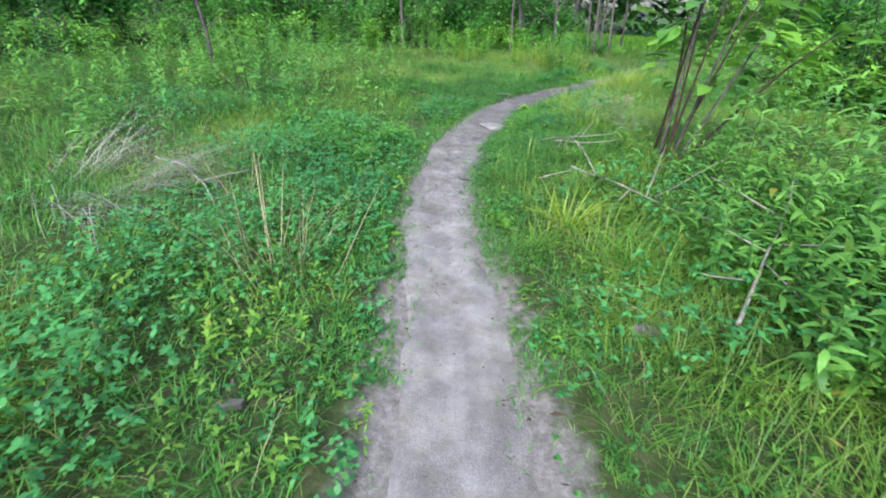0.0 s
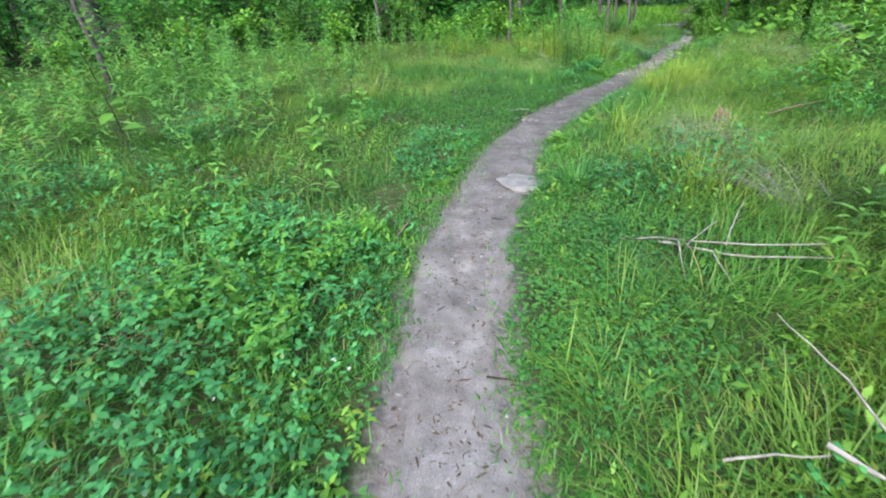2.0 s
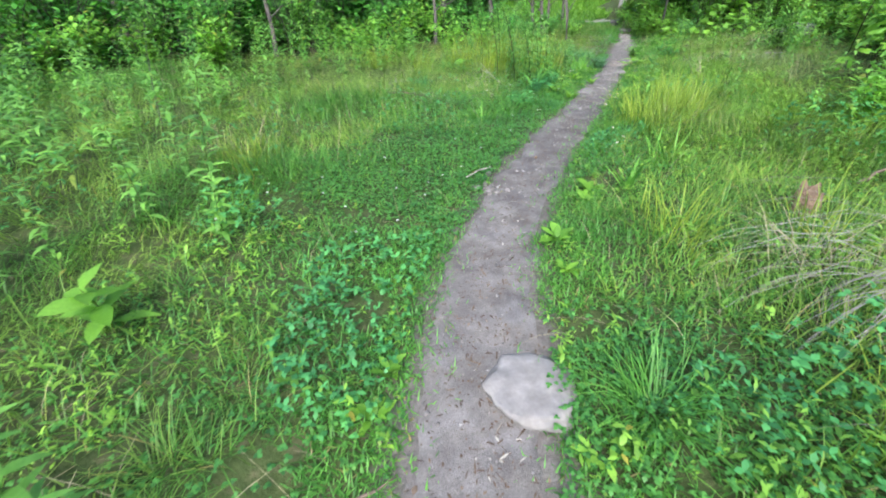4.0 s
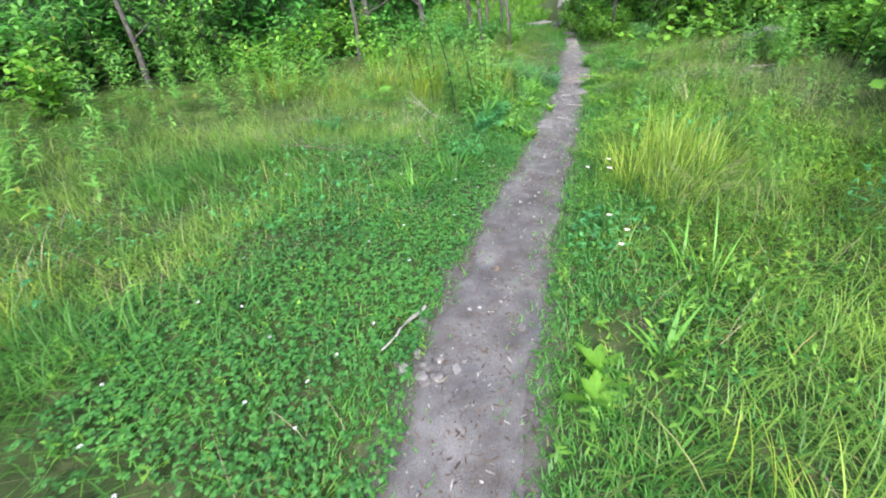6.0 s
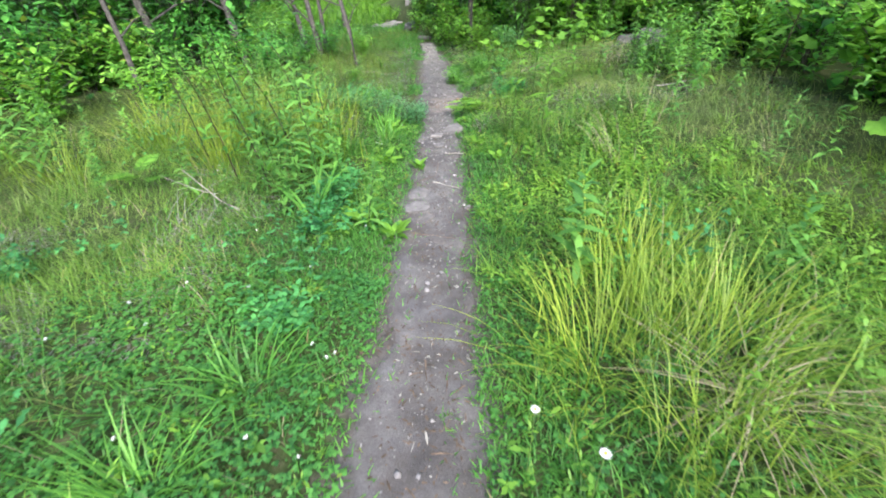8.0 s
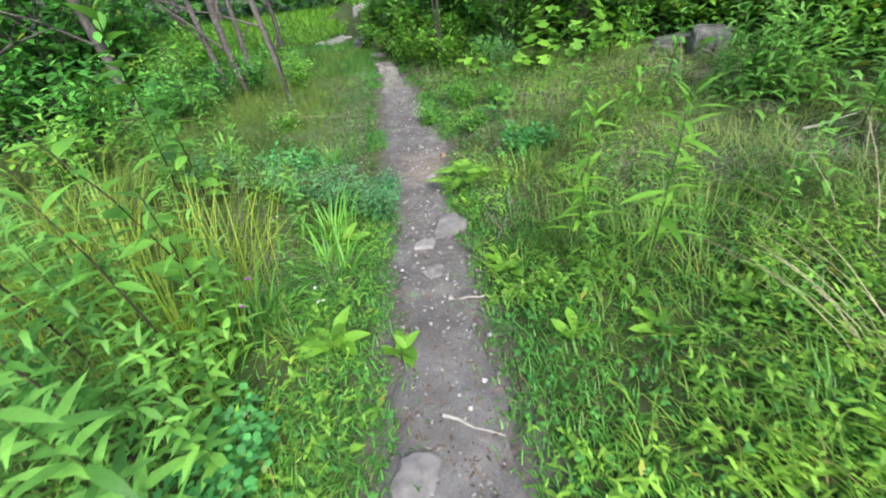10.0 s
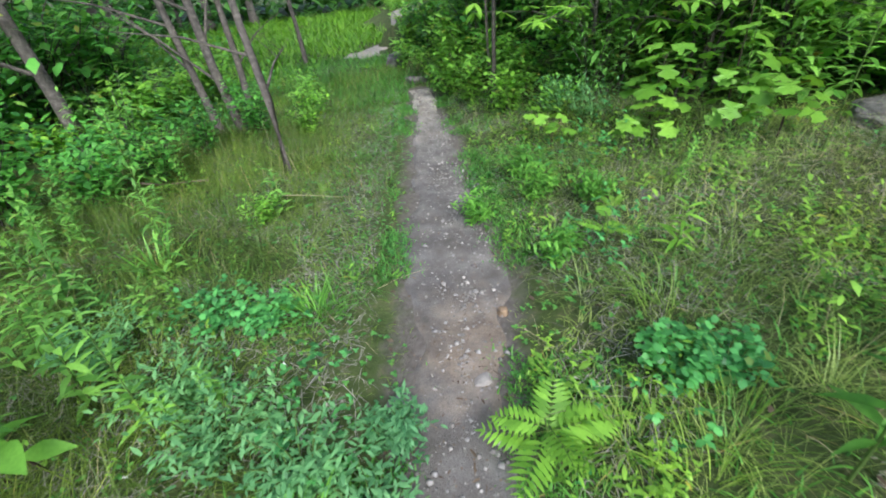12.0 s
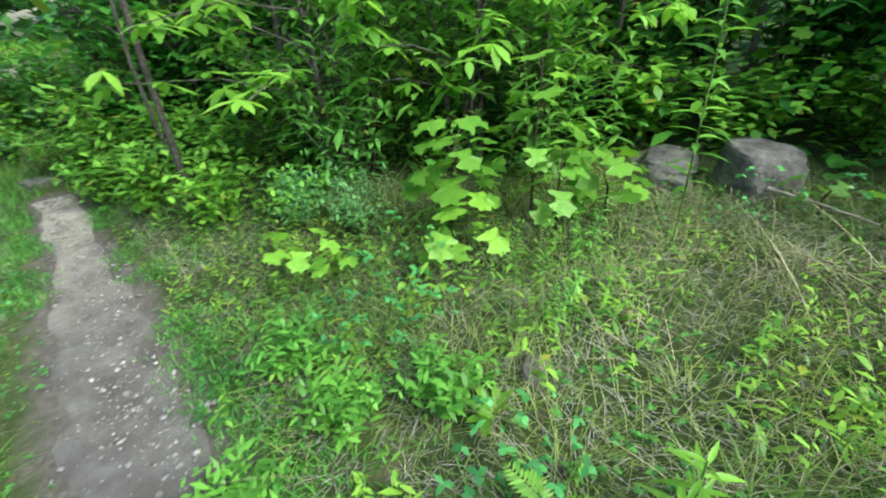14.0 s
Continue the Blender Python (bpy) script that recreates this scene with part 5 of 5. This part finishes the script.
for i, (x, y, n, l) in enumerate(((3.3, 9.45, 120, .5), (3.75, 9.15, 120, .5), (3.2, 8.85, 90, .4), (3.9, 9.7, 110, .5), (2.55, 13.1, 140, .7), (2.2, 13.9, 140, .7), (3.7, 13.2, 100, .6), (1.4, 13.6, 120, .6), (.6, 13.9, 120, .6), (3.2, 14.3, 120, .7), (2.6, 6.6, 90, .4), (1.9, 6.9, 90, .4), (1.75, 5.4, 80, .36), (-.9, 9.0, 80, .4))):
    tuft(x, y, n, l, .006, L_STRAWGREEN, "clump of yellowing meadow grass", .14, (.9, 1.55), (.2, 1.1), seed=60 + i)
tuft(1.3, 2.0, 70, .5, .004, M_STRAW, "tangle of pale dry stalks beside the trail", .3, (.1, .8), (.1, .8), "dry_grass_sheaf", 25)


# ---- stones, wood and trunks ----
def stone(x, y, sx, sy, h, label, seed, mat=M_STONE, rz=0, sink=.4, name="stone", category="stone", z=None):
    """A broken, weathered stone: a lump cut by random flat faces, then roughened."""
    g = np.random.default_rng(seed)
    big = max(sx, sy) > .1
    bm = bmesh.new()
    bmesh.ops.create_icosphere(bm, subdivisions=4 if big else 2, radius=1)
    cuts = []
    for k in range(9):
        a = k * .698 + g.uniform(-.3, .3)
        u = Vector((math.cos(a), math.sin(a), g.uniform(-.25, .35))).normalized()
        cuts.append((u, g.uniform(.62, .9)))
    cuts.append((Vector((g.normal(0, .12), g.normal(0, .12), 1)).normalized(), .45))
    cuts.append((Vector((g.normal(0, .35), g.normal(0, .35), 1)).normalized(), .6))
    for v in bm.verts:
        p = v.co.copy()
        for u, lim in cuts:
            d = p.dot(u)
            if d > lim:
                p -= u * (d - lim) * .93
        q = p * 2.5 + Vector((seed * 3.1, seed * 1.7, 0))
        p *= 1 + .10 * noise.noise(q) + .06 * noise.noise(q * 2.7) + ((.035 * noise.noise(q * 7) + .03 * abs(noise.noise(Vector((q.x, q.y, q.z * 5)) * 2))) if big else 0)
        v.co = Vector((p.x * sx / 1.5, p.y * sy / 1.5, p.z * h / 1.0))
    me = bpy.data.meshes.new(name)
    bm.to_mesh(me)
    bm.free()
    for p in me.polygons:
        p.use_smooth = bool(big)
    me.materials.append(mat)
    ob = new(name, me)
    zb = ground_z(x, y) if z is None else z
    ob.matrix_world = pose(x, y, zb + h * (.5 - sink) + .008, g.normal(0, 3), g.normal(0, 3), rz)
    return tagged(ob, label, category, "stones on the trail" if mat in (M_STONE, M_PALESTONE) else "")


stone(.71, 6.15, .40, .36, .07, "large flat pale stone set in the dirt trail", 1, M_PALESTONE, rz=-15, sink=.42)
stone(3.72, 11.5, .19, .15, .04, "flat pale stone sunk in the trail", 2, sink=.5)
stone(3.59, 11.30, .20, .17, .04, "flat grey stone sunk in the trail", 3, sink=.5)
stone(3.54, 11.12, .14, .09, .035, "flat grey stone sunk in the trail", 4, sink=.5)
stone(3.86, 11.24, .045, .04, .035, "small white stone on the trail", 5, sink=.3)
stone(3.90, 11.07, .05, .035, .03, "small pale stone on the trail", 6, sink=.3)
stone(3.42, 10.80, .05, .12, .03, "pale angular stone chip on the trail", 7, rz=30, sink=.3)
stone(3.45, 10.72, .07, .04, .03, "pale stone chip on the trail", 8, sink=.3)
stone(4.96, 12.66, .24, .19, .07, "tan flat-topped stone at the trail's edge", 9, rz=20, sink=.4)
stone(4.72, 12.62, .15, .12, .03, "flat grey stone sunk in the trail", 10, sink=.5)
stone(4.56, 12.35, .13, .10, .03, "flat grey stone sunk in the trail", 11, sink=.5)
stone(1.68, 8.26, .045, .04, .035, "small white stone on the dirt trail", 12, sink=.3)
stone(1.20, 8.47, .05, .045, .04, "small white stone beside a stick", 13, sink=.3)
stone(1.78, 8.79, .03, .03, .03, "small orange-tinted stone on the trail", 14, M_TAN, sink=.3)
stone(5.84, 13.68, .06, .05, .04, "small yellowish stone on the gravelly trail", 15, M_TAN, sink=.3)
stone(5.1, 13.55, .10, .08, .03, "flat grey stone in the gravelly trail", 16, sink=.5)
stone(5.45, 13.4, .09, .07, .04, "grey stone in the gravelly trail", 17, sink=.5)
stone(7.05, 13.62, .13, .10, .05, "grey stone lying in thin grass", 18, sink=.4)
stone(1.0, 1.66, .13, .06, .05, "pale stone half hidden in grass", 19, rz=-20, sink=.4)
stone(-.85, 1.2, .12, .04, .035, "pale flat stone half hidden in weeds", 20, rz=10, sink=.4)
g0 = np.random.default_rng(77)
for i in range(26):
    a, r = g0.uniform(0, 6.283), g0.uniform(0, .2)
    stone(1.13 + math.cos(a) * r * 1.1, 8.17 + math.sin(a) * r * .6, *(g0.uniform(.018, .06, 2)), g0.uniform(.015, .035), "small grey-brown stone in a heap of rubble", 200 + i, M_ROCK if i % 4 == 0 else M_STONE, sink=.35)
# the rock heap at the wood's edge
stone(8.72, 13.00, .56, .36, .10, "flat weathered rock slab at the wood's edge", 41, M_ROCK, 20, .2, "rock_slab", "rock")
stone(8.69, 12.97, .42, .28, .06, "pale flat rock lying on another slab", 42, M_ROCK, -10, .1, "rock_slab", "rock", ground_z(8.69, 12.97) + .08)
stone(8.54, 12.55, .37, .35, .30, "rounded grey boulder at the wood's edge", 43, M_ROCK, 40, .22, "boulder", "rock")
stone(9.6, 20.6, .7, .35, .26, "dark stone lump beyond the trail's end", 45, M_ROCK, 30, .3, "boulder", "rock")
stone(8.85, 18.85, .40, .16, .10, "grey stone edging the trail's far end", 46, M_ROCK, -30, .4, "boulder", "rock")


def old_stump(x, y):
    """A tan, split stump with a slanting broken top."""
    bm = bmesh.new()
    bmesh.ops.create_cone(bm, cap_ends=True, segments=22, radius1=.085, radius2=.06, depth=.15)
    bmesh.ops.subdivide_edges(bm, edges=bm.edges[:], cuts=2, use_grid_fill=True)
    for v in bm.verts:
        a = math.atan2(v.co.y, v.co.x)
        k = 1 + .12 * math.sin(3 * a) + .06 * math.sin(7 * a + 1) + .1 * noise.noise(v.co * 9)
        v.co.x *= k * 1.2
        v.co.y *= k
        if v.co.z > .05:
            v.co.z += .5 * v.co.x + .10 * noise.noise(v.co * 22)
    me = bpy.data.meshes.new("tree_stump")
    bm.to_mesh(me)
    bm.free()
    me.materials.append(M_TAN)
    ob = new("tree_stump", me)
    ob.matrix_world = pose(x, y, ground_z(x, y) + .055, 0, 0, 60)
    tagged(ob, "small tan broken tree stump in the grass", "stump")


old_stump(2.80, 6.92)


def stick(name, pts, r, mat, label, category="stick", forks=()):
    """A crooked stick or fallen branch; heights are above the ground under it."""
    base = pts[0]
    ob = thing(name, base[0], base[1], label, category, z=0)
    ob.matrix_world = Matrix.Translation((base[0], base[1], 0))
    g = random.Random(int(base[0] * 1000))

    def run(line, r0, pname):
        out = []
        for a, b in zip(line[:-1], line[1:]):
            for k in range(4):
                f = k / 4
                x, y, h = (a[i] + (b[i] - a[i]) * f for i in range(3))
                out.append((x, y, h))
        out.append(line[-1])
        out = [(x - base[0] + g.uniform(-r0, r0), y - base[1] + g.uniform(-r0, r0), ground_z(x, y) + h + r0 * .7) for x, y, h in out]
        n = len(out)
        stem_part(ob, out, [r0 * (1 - .65 * i / (n - 1)) for i in range(n)], mat, pname, 6)
    run(pts, r, "branch")
    for f in forks:
        run(f, r * .55, "twig")


stick("fallen_branch", [(1.0, 3.38, .26), (1.28, 3.08, .20), (1.66, 2.76, .08)], .009, M_DEADWOOD, "bleached forked dead branch lying over the grass", "branch",
      ([(.78, 3.42, .16), (.9, 3.40, .2), (1.02, 3.36, .24)], [(1.36, 3.0, .2), (1.2, 2.86, .12), (1.1, 2.7, .04)], [(1.45, 2.93, .16), (1.6, 3.2, .3), (1.72, 3.4, .4)], [(1.15, 3.22, .24), (1.1, 3.5, .36), (1.05, 3.75, .4)], [(1.5, 2.9, .16), (1.8, 2.98, .3), (2.05, 3.1, .36)]))
stick("fallen_branch", [(1.05, 4.85, .05), (1.3, 4.6, .12), (1.7, 4.3, .22)], .008, M_DEADWOOD, "thin bleached branch caught in the grass", "branch", ([(1.25, 4.65, .1), (1.15, 4.35, .08)], [(1.4, 4.5, .15), (1.6, 4.75, .25)]))
stick("fallen_branch", [(1.2, 4.75, .04), (1.45, 4.5, .08), (1.75, 4.3, .14)], .009, M_DEADWOOD, "bleached dead branch lying in clover", "branch", ([(1.3, 4.65, .05), (1.5, 4.75, .14)], [(1.4, 4.55, .07), (1.35, 4.3, .05)]))
stick("fallen_branch", [(1.35, 1.6, .12), (1.65, 1.95, .26), (1.95, 2.35, .46)], .011, M_DEADWOOD, "pale dead branch with bare twigs", "branch", ([(1.65, 1.95, .26), (1.35, 2.15, .38)], [(1.7, 2.0, .28), (2.05, 1.85, .36)], [(1.8, 2.15, .36), (1.5, 2.4, .5)], [(1.5, 1.8, .2), (1.2, 1.75, .3)], [(1.6, 1.9, .24), (1.75, 1.6, .12)]))
stick("fallen_branch", [(3.35, 7.05, .06), (3.7, 7.15, .12), (4.1, 7.3, .16)], .013, M_TWIG, "brown dead branch beside a stump", "branch", ([(3.75, 7.15, .12), (4.0, 6.95, .1)],))
stick("fallen_branch", [(-2.7, 3.9, .05), (-2.2, 3.5, .12), (-1.75, 3.0, .1), (-1.5, 2.6, .04)], .010, M_DEADWOOD, "long pale dead branch over the brambles", "branch", ([(-2.3, 3.6, .1), (-2.0, 3.9, .2)], [(-1.9, 3.2, .1), (-1.6, 3.4, .15)]))
stick("stick", [(1.25, 8.56, .03), (1.1, 8.42, .07), (.95, 8.28, .07)], .012, M_DEADWOOD, "grey stick lying at the edge of the trail")
stick("stick", [(-.24, 5.43, .02), (-.30, 5.22, .02), (-.36, 5.0, .02)], .012, M_TWIG, "weathered stick beside the trail")
stick("stick", [(-.14, 5.75, .02), (.06, 5.84, .015)], .010, M_TWIG, "short stick at the trail's edge")
stick("stick", [(3.96, 11.61, .01), (4.06, 11.39, .01)], .009, M_GREYSTRAW, "pale stick lying across the trail")
stick("curled_twig", [(4.13, 12.08, .01), (4.26, 11.95, .012), (4.05, 11.71, .012), (3.78, 11.71, .01)], .005, M_TWIG, "thin bent twig lying on the trail", "twig")
stick("stick", [(3.34, 11.0, .01), (3.54, 10.77, .01)], .007, M_TWIG, "thin brown stick across the trail")
stick("stick", [(4.45, 12.1, .012), (4.6, 11.98, .012)], .010, M_DEADWOOD, "short pale stick across the trail")
stick("upright_twig", [(4.24, 11.45, -.02), (4.25, 11.5, .14), (4.27, 11.57, .28)], .006, M_DARKSTEM, "dark upright twig at the trail's edge", "twig")
stick("stick", [(.16, 4.0, .01), (.28, 3.97, .01)], .006, M_DARKSTEM, "short dark twig on the dirt trail", "twig")
stick("stick", [(.36, 5.5, .01), (.50, 5.45, .01)], .006, M_DARKSTEM, "dark twig on the dirt trail", "twig")
stick("pale_stick", [(8.42, 12.55, .05), (8.2, 12.40, .06), (7.97, 12.22, .05)], .014, M_DEADWOOD, "bleached straight stick below a boulder")
stick("pale_stick", [(6.55, 11.25, .04), (6.97, 11.03, .06)], .010, M_DEADWOOD, "pale stick lying in dull grass")
stick("stick", [(5.38, 15.75, .12), (5.62, 15.55, .12), (5.85, 15.4, .08)], .004, M_STRAW, "thin pale stalk lying over grass")
stick("fallen_branch", [(3.9, 17.6, .1), (4.5, 16.9, .12), (5.0, 16.6, .1)], .016, M_TWIG, "grey fallen branch at the wood's edge", "branch", ([(4.4, 17.0, .1), (4.2, 16.7, .3)],))
stick("fallen_branch", [(2.45, 12.0, .02), (2.35, 12.1, .1), (2.2, 12.4, .3)], .007, M_DEADWOOD, "bare bleached twig standing in the grass", "branch", ([(2.3, 12.2, .15), (2.05, 12.35, .3)],))
stick("fallen_branch", [(.55, 11.45, .05), (.85, 11.25, .07), (1.1, 11.15, .05)], .010, M_TWIG, "dead stick half hidden in the meadow", "branch")


def bare_trunk(x, y, top, r, label, limbs=(), mid=(0, 0), seed=1):
    """A trunk at the wood's edge that leans from its root to its top, with dead side limbs."""
    g = random.Random(seed)
    ob = thing("edge_tree", x, y, label, "tree", "trunks at the wood's edge")
    pts = []
    for i in range(9):
        f = i / 8
        w = math.sin(math.pi * f)
        pts.append((top[0] * f + mid[0] * w + g.uniform(-.03, .03), top[1] * f + mid[1] * w + g.uniform(-.03, .03), top[2] * f - .1 * (i == 0)))
    stem_part(ob, pts, [r * (1.25 if i == 0 else 1 - .08 * i) for i in range(9)], M_BARK, "trunk", 9)
    for f, dx, dy, dz in limbs:
        p = along(pts, f)
        q = p + Vector((dx * .5, dy * .5, dz * .5 + .06))
        e = p + Vector((dx, dy, dz))
        stem_part(ob, [p, q, e], [r * .35, r * .25, r * .08], M_BARK, "limb", 5)
        for k in range(3):
            s0 = q.lerp(e, k / 3)
            stem_part(ob, [s0, s0 + Vector((g.uniform(-.3, .3), g.uniform(-.3, .3), g.uniform(-.1, .35)))], [r * .1, r * .03], M_BARK, "twig", 4)
    n = 700
    gg = np.random.default_rng(seed)
    c = np.array(pts[-1]) + gg.normal(0, 1, (n // 20, 3)) * np.array([1.2, 1.2, .8])
    b = np.repeat(c, 20, 0) + gg.normal(0, .2, (len(c) * 20, 3))
    sp = Soup()
    blades(sp, b, gg.uniform(0, 6.283, len(b)), .13, .07, gg.uniform(-.6, .5, len(b)), .5, (.3, 1))
    part("crown", sp.mesh("crown", L_TREE), ob)


bare_trunk(5.70, 16.40, (.35, 3.0, 5.0), .042, "slender grey trunk leaning over the meadow's edge", ((.20, -1.0, .4, .3), (.3, -.9, -.2, .35), (.14, .35, .2, .35)), seed=1)
bare_trunk(5.75, 18.2, (-.6, .8, 6.0), .055, "grey forked trunk at the wood's edge", ((.1, -.9, .3, .9), (.16, .5, .5, 1.0), (.22, -1.3, -.2, .6)), seed=2)
bare_trunk(5.55, 18.35, (-.8, .8, 6.0), .045, "grey leaning trunk beside another", ((.12, -.6, .1, .8), (.2, -1.2, .4, .4)), seed=3)
bare_trunk(6.0, 18.5, (.1, .9, 6.0), .042, "grey upright trunk at the wood's edge", ((.12, .5, -.2, .5),), seed=4)
bare_trunk(4.2, 18.2, (-.6, .8, 6.0), .07, "grey leaning woodland trunk", ((.15, -1.0, -.3, .6), (.25, .8, .2, .5)), seed=5)
bare_trunk(2.9, 18.4, (-.7, .5, 6.5), .07, "thick grey leaning woodland trunk", ((.12, .9, -.4, .4),), seed=6)
bare_trunk(8.3, 22.4, (-.4, .5, 6.0), .05, "dark slim trunk before the bright clearing", ((.3, .5, .2, .4),), seed=7)
bare_trunk(8.45, 16.5, (-.4, -.2, 5.0), .026, "thin straight trunk beside the trail's end", ((.3, .4, .2, .2),), seed=8)
bare_trunk(8.75, 16.9, (-.2, .2, 4.0), .018, "thin pale sapling trunk", ((.3, -.3, .2, .2),), seed=9)
bare_trunk(9.75, 12.35, (.1, .0, 5.0), .03, "thin woodland trunk behind a boulder", ((.2, .4, .2, .2),), seed=10)
bare_trunk(9.9, 11.5, (.3, .0, 5.0), .035, "thin woodland trunk among shrubs", ((.2, .4, -.2, .2),), seed=11)
bare_trunk(2.3, 16.9, (-.1, .4, 5.0), .04, "dark slim trunk at the meadow's far edge", ((.15, .5, .2, .3),), seed=12)
bare_trunk(-1.4, 15.3, (-.2, .4, 5.0), .045, "dark slim trunk at the meadow's edge", ((.15, .5, .2, .3),), seed=13)
bare_trunk(-4.6, 9.2, (-.5, .4, 4.5), .035, "slim grey trunk among weeds", ((.15, .5, .2, .3), (.22, -.4, .2, .3)), seed=14)


for x, y, k, z in ((4.7, 17.0, 0, .5), (5.2, 17.6, 0, .45), (6.3, 17.5, 3, .5), (4.2, 16.9, 0, .5), (6.7, 18.3, 3, .6), (4.6, 17.5, 4, .6), (3.6, 16.9, 0, .7), (5.9, 18.0, 0, .5), (7.0, 19.2, 3, .6), (3.3, 15.9, 3, .8), (2.4, 15.9, 1, .7), (5.2, 15.6, 3, .35),
                   (8.15, 16.0, 3, .7), (8.35, 16.9, 1, .6), (8.1, 15.3, 3, .5), (8.4, 15.1, 4, .6), (8.6, 17.6, 3, .7), (9.0, 18.5, 1, .7), (-2.2, 13.7, 1, .9), (.4, 15.3, 3, .9), (-4.9, 12.2, 1, .9), (1.2, 15.8, 1, .9), (4.9, 8.2, 3, .7), (5.3, 7.0, 1, .8), (10.0, 13.0, 0, 1.1), (10.5, 12.4, 2, 1.0), (10.2, 11.9, 0, 1.0), (10.9, 13.5, 2, 1.0), (9.8, 13.8, 1, 1.1), (11.0, 12.8, 2, 1.1), (9.4, 20.0, 3, .9), (9.9, 19.2, 1, .9), (8.9, 17.6, 1, .9)):
    put_bush(k, x, y, z)


def gravel_track():
    """A pale stony track that crosses beyond the trail's end."""
    p = np.linspace((9.4, 22.5), (13.4, 25.6), 40)
    d = np.array([4.6, 4.2]) / np.hypot(4.6, 4.2)
    nrm = np.array([-d[1], d[0]])
    u = np.linspace(-1, 1, 7)
    hw = .42 + .4 * (vnoise(p[:, 0], p[:, 1], .7, 5) - .5)
    xy = p[:, None] + (u[None] * hw[:, None])[..., None] * nrm
    z = terrain(xy[..., 0].ravel(), xy[..., 1].ravel()).reshape(40, 7) + np.where(np.abs(u) > .9, -.03, .015)
    ix = np.arange(280).reshape(40, 7)
    sp = Soup()
    sp.add(np.concatenate([xy, z[..., None]], -1), np.stack([ix[:-1, :-1], ix[:-1, 1:], ix[1:, 1:], ix[1:, :-1]], -1).reshape(-1, 4)[:, ::-1])
    tagged(new("gravel_track", sp.mesh("gravel_track", M_PATH)), "pale stony track across the clearing", "track", kind="structure")


gravel_track()


def far_turf():
    """Grass between the trail's end and the clearing, thin on the stony track."""
    x, y, s, d, w = scatter(40000, 5.0, 13.5, 18.0, 26.0)
    a, u = np.array([9.4, 22.5]), np.array([4.0, 3.1]) / np.hypot(4.0, 3.1)
    across = np.abs((x - a[0]) * u[1] - (y - a[1]) * u[0])
    keep = ((np.abs(d) > w + .05) | (y > 19.0)) & ((across > .42 + .3 * (vnoise(x, y, .5, 5) - .5)) | (x < 9.6)) & (np.abs(d) < 4)
    x, y = x[keep], y[keep]
    n = len(x)
    sp = Soup()
    blades(sp, on_ground(x, y, -.01), rng.uniform(0, 6.283, n), rng.uniform(.10, .30, n) * (.5 + .8 * vnoise(x, y, .8, 45)), rng.uniform(.006, .012, n), rng.uniform(.6, 1.45, n), rng.uniform(.3, 1.5, n), (1, .7))
    stuff("far_turf", sp, L_SHORT, "soft green grass beyond the trail's end", "grass")


far_turf()


# ---- flowers ----
def daisy(x, y, h, seed):
    g = random.Random(seed)
    ob = thing("daisy", x, y, "small white daisy on a thin green stem", "flower", "white flowers")
    dx, dy = g.uniform(-.04, .04), g.uniform(-.04, .04)
    stem_part(ob, [(0, 0, -.02), (dx * .4, dy * .4, h * .5), (dx, dy, h)], [.002, .002, .0015], M_GREENSTEM, sides=4)
    sp = Soup()
    blades(sp, np.tile([[dx, dy, h]], (14, 1)), np.arange(14) * .449, .018, .006, .15, .2, (.6, 1))
    part("petals", sp.mesh("petals", M_PETAL), ob)
    sp = Soup()
    tube(sp, [(dx, dy, h - .002), (dx, dy, h + .004)], [.006, .004], 8)
    part("disc", sp.mesh("disc", M_EYE), ob)


for i, (x, y, h) in enumerate(((2.67, 9.03, .46), (2.62, 8.88, .45), (2.72, 9.29, .33), (2.6, 8.62, .12), (2.55, 8.78, .2), (2.45, 8.5, .1))):
    daisy(x, y, h, i)


def purple_flower(x, y, h):
    ob = thing("purple_flower", x, y, "small purple wildflower on a thin stem", "flower", "purple flowers")
    stem_part(ob, [(0, 0, -.02), (.01, 0, h * .5), (.02, .01, h)], [.002, .002, .0015], M_GREENSTEM, sides=4)
    sp = Soup()
    blades(sp, np.tile([[.02, .01, h]], (16, 1)), np.arange(16) * .39, .016, .006, np.linspace(.2, 1.3, 16), .2, (.6, 1))
    part("petals", sp.mesh("petals", M_PURPLE), ob)


for x, y, h in ((3.55, 12.35, .34), (3.62, 12.42, .4), (-1.55, 2.7, .32), (-1.75, 5.6, .3)):
    purple_flower(x, y, h)


def clover_heads():
    sp = Soup()
    x, y, s, d, w = scatter(1400, -2, 6, 3, 14)
    e = np.abs(d) - w
    keep = (e > .15) & (d > 0) & (e < 1.8) & (rng.random(len(x)) < np.where(s > 9.5, .3, .06))
    for px, py in zip(x[keep], y[keep]):
        z = ground_z(px, py) + rng.uniform(.05, .11)
        n = 14
        u = rng.normal(0, 1, (n, 3))
        u[:, 2] = np.abs(u[:, 2])
        u /= np.linalg.norm(u, axis=1)[:, None]
        blades(sp, np.array([px, py, z]) + u * .003, np.arctan2(u[:, 1], u[:, 0]), .009, .004, np.arcsin(u[:, 2]), .2, (.8, 1))
    stuff("clover_flowers", sp, M_PETAL, "small round white clover flower heads", "flowers")


clover_heads()
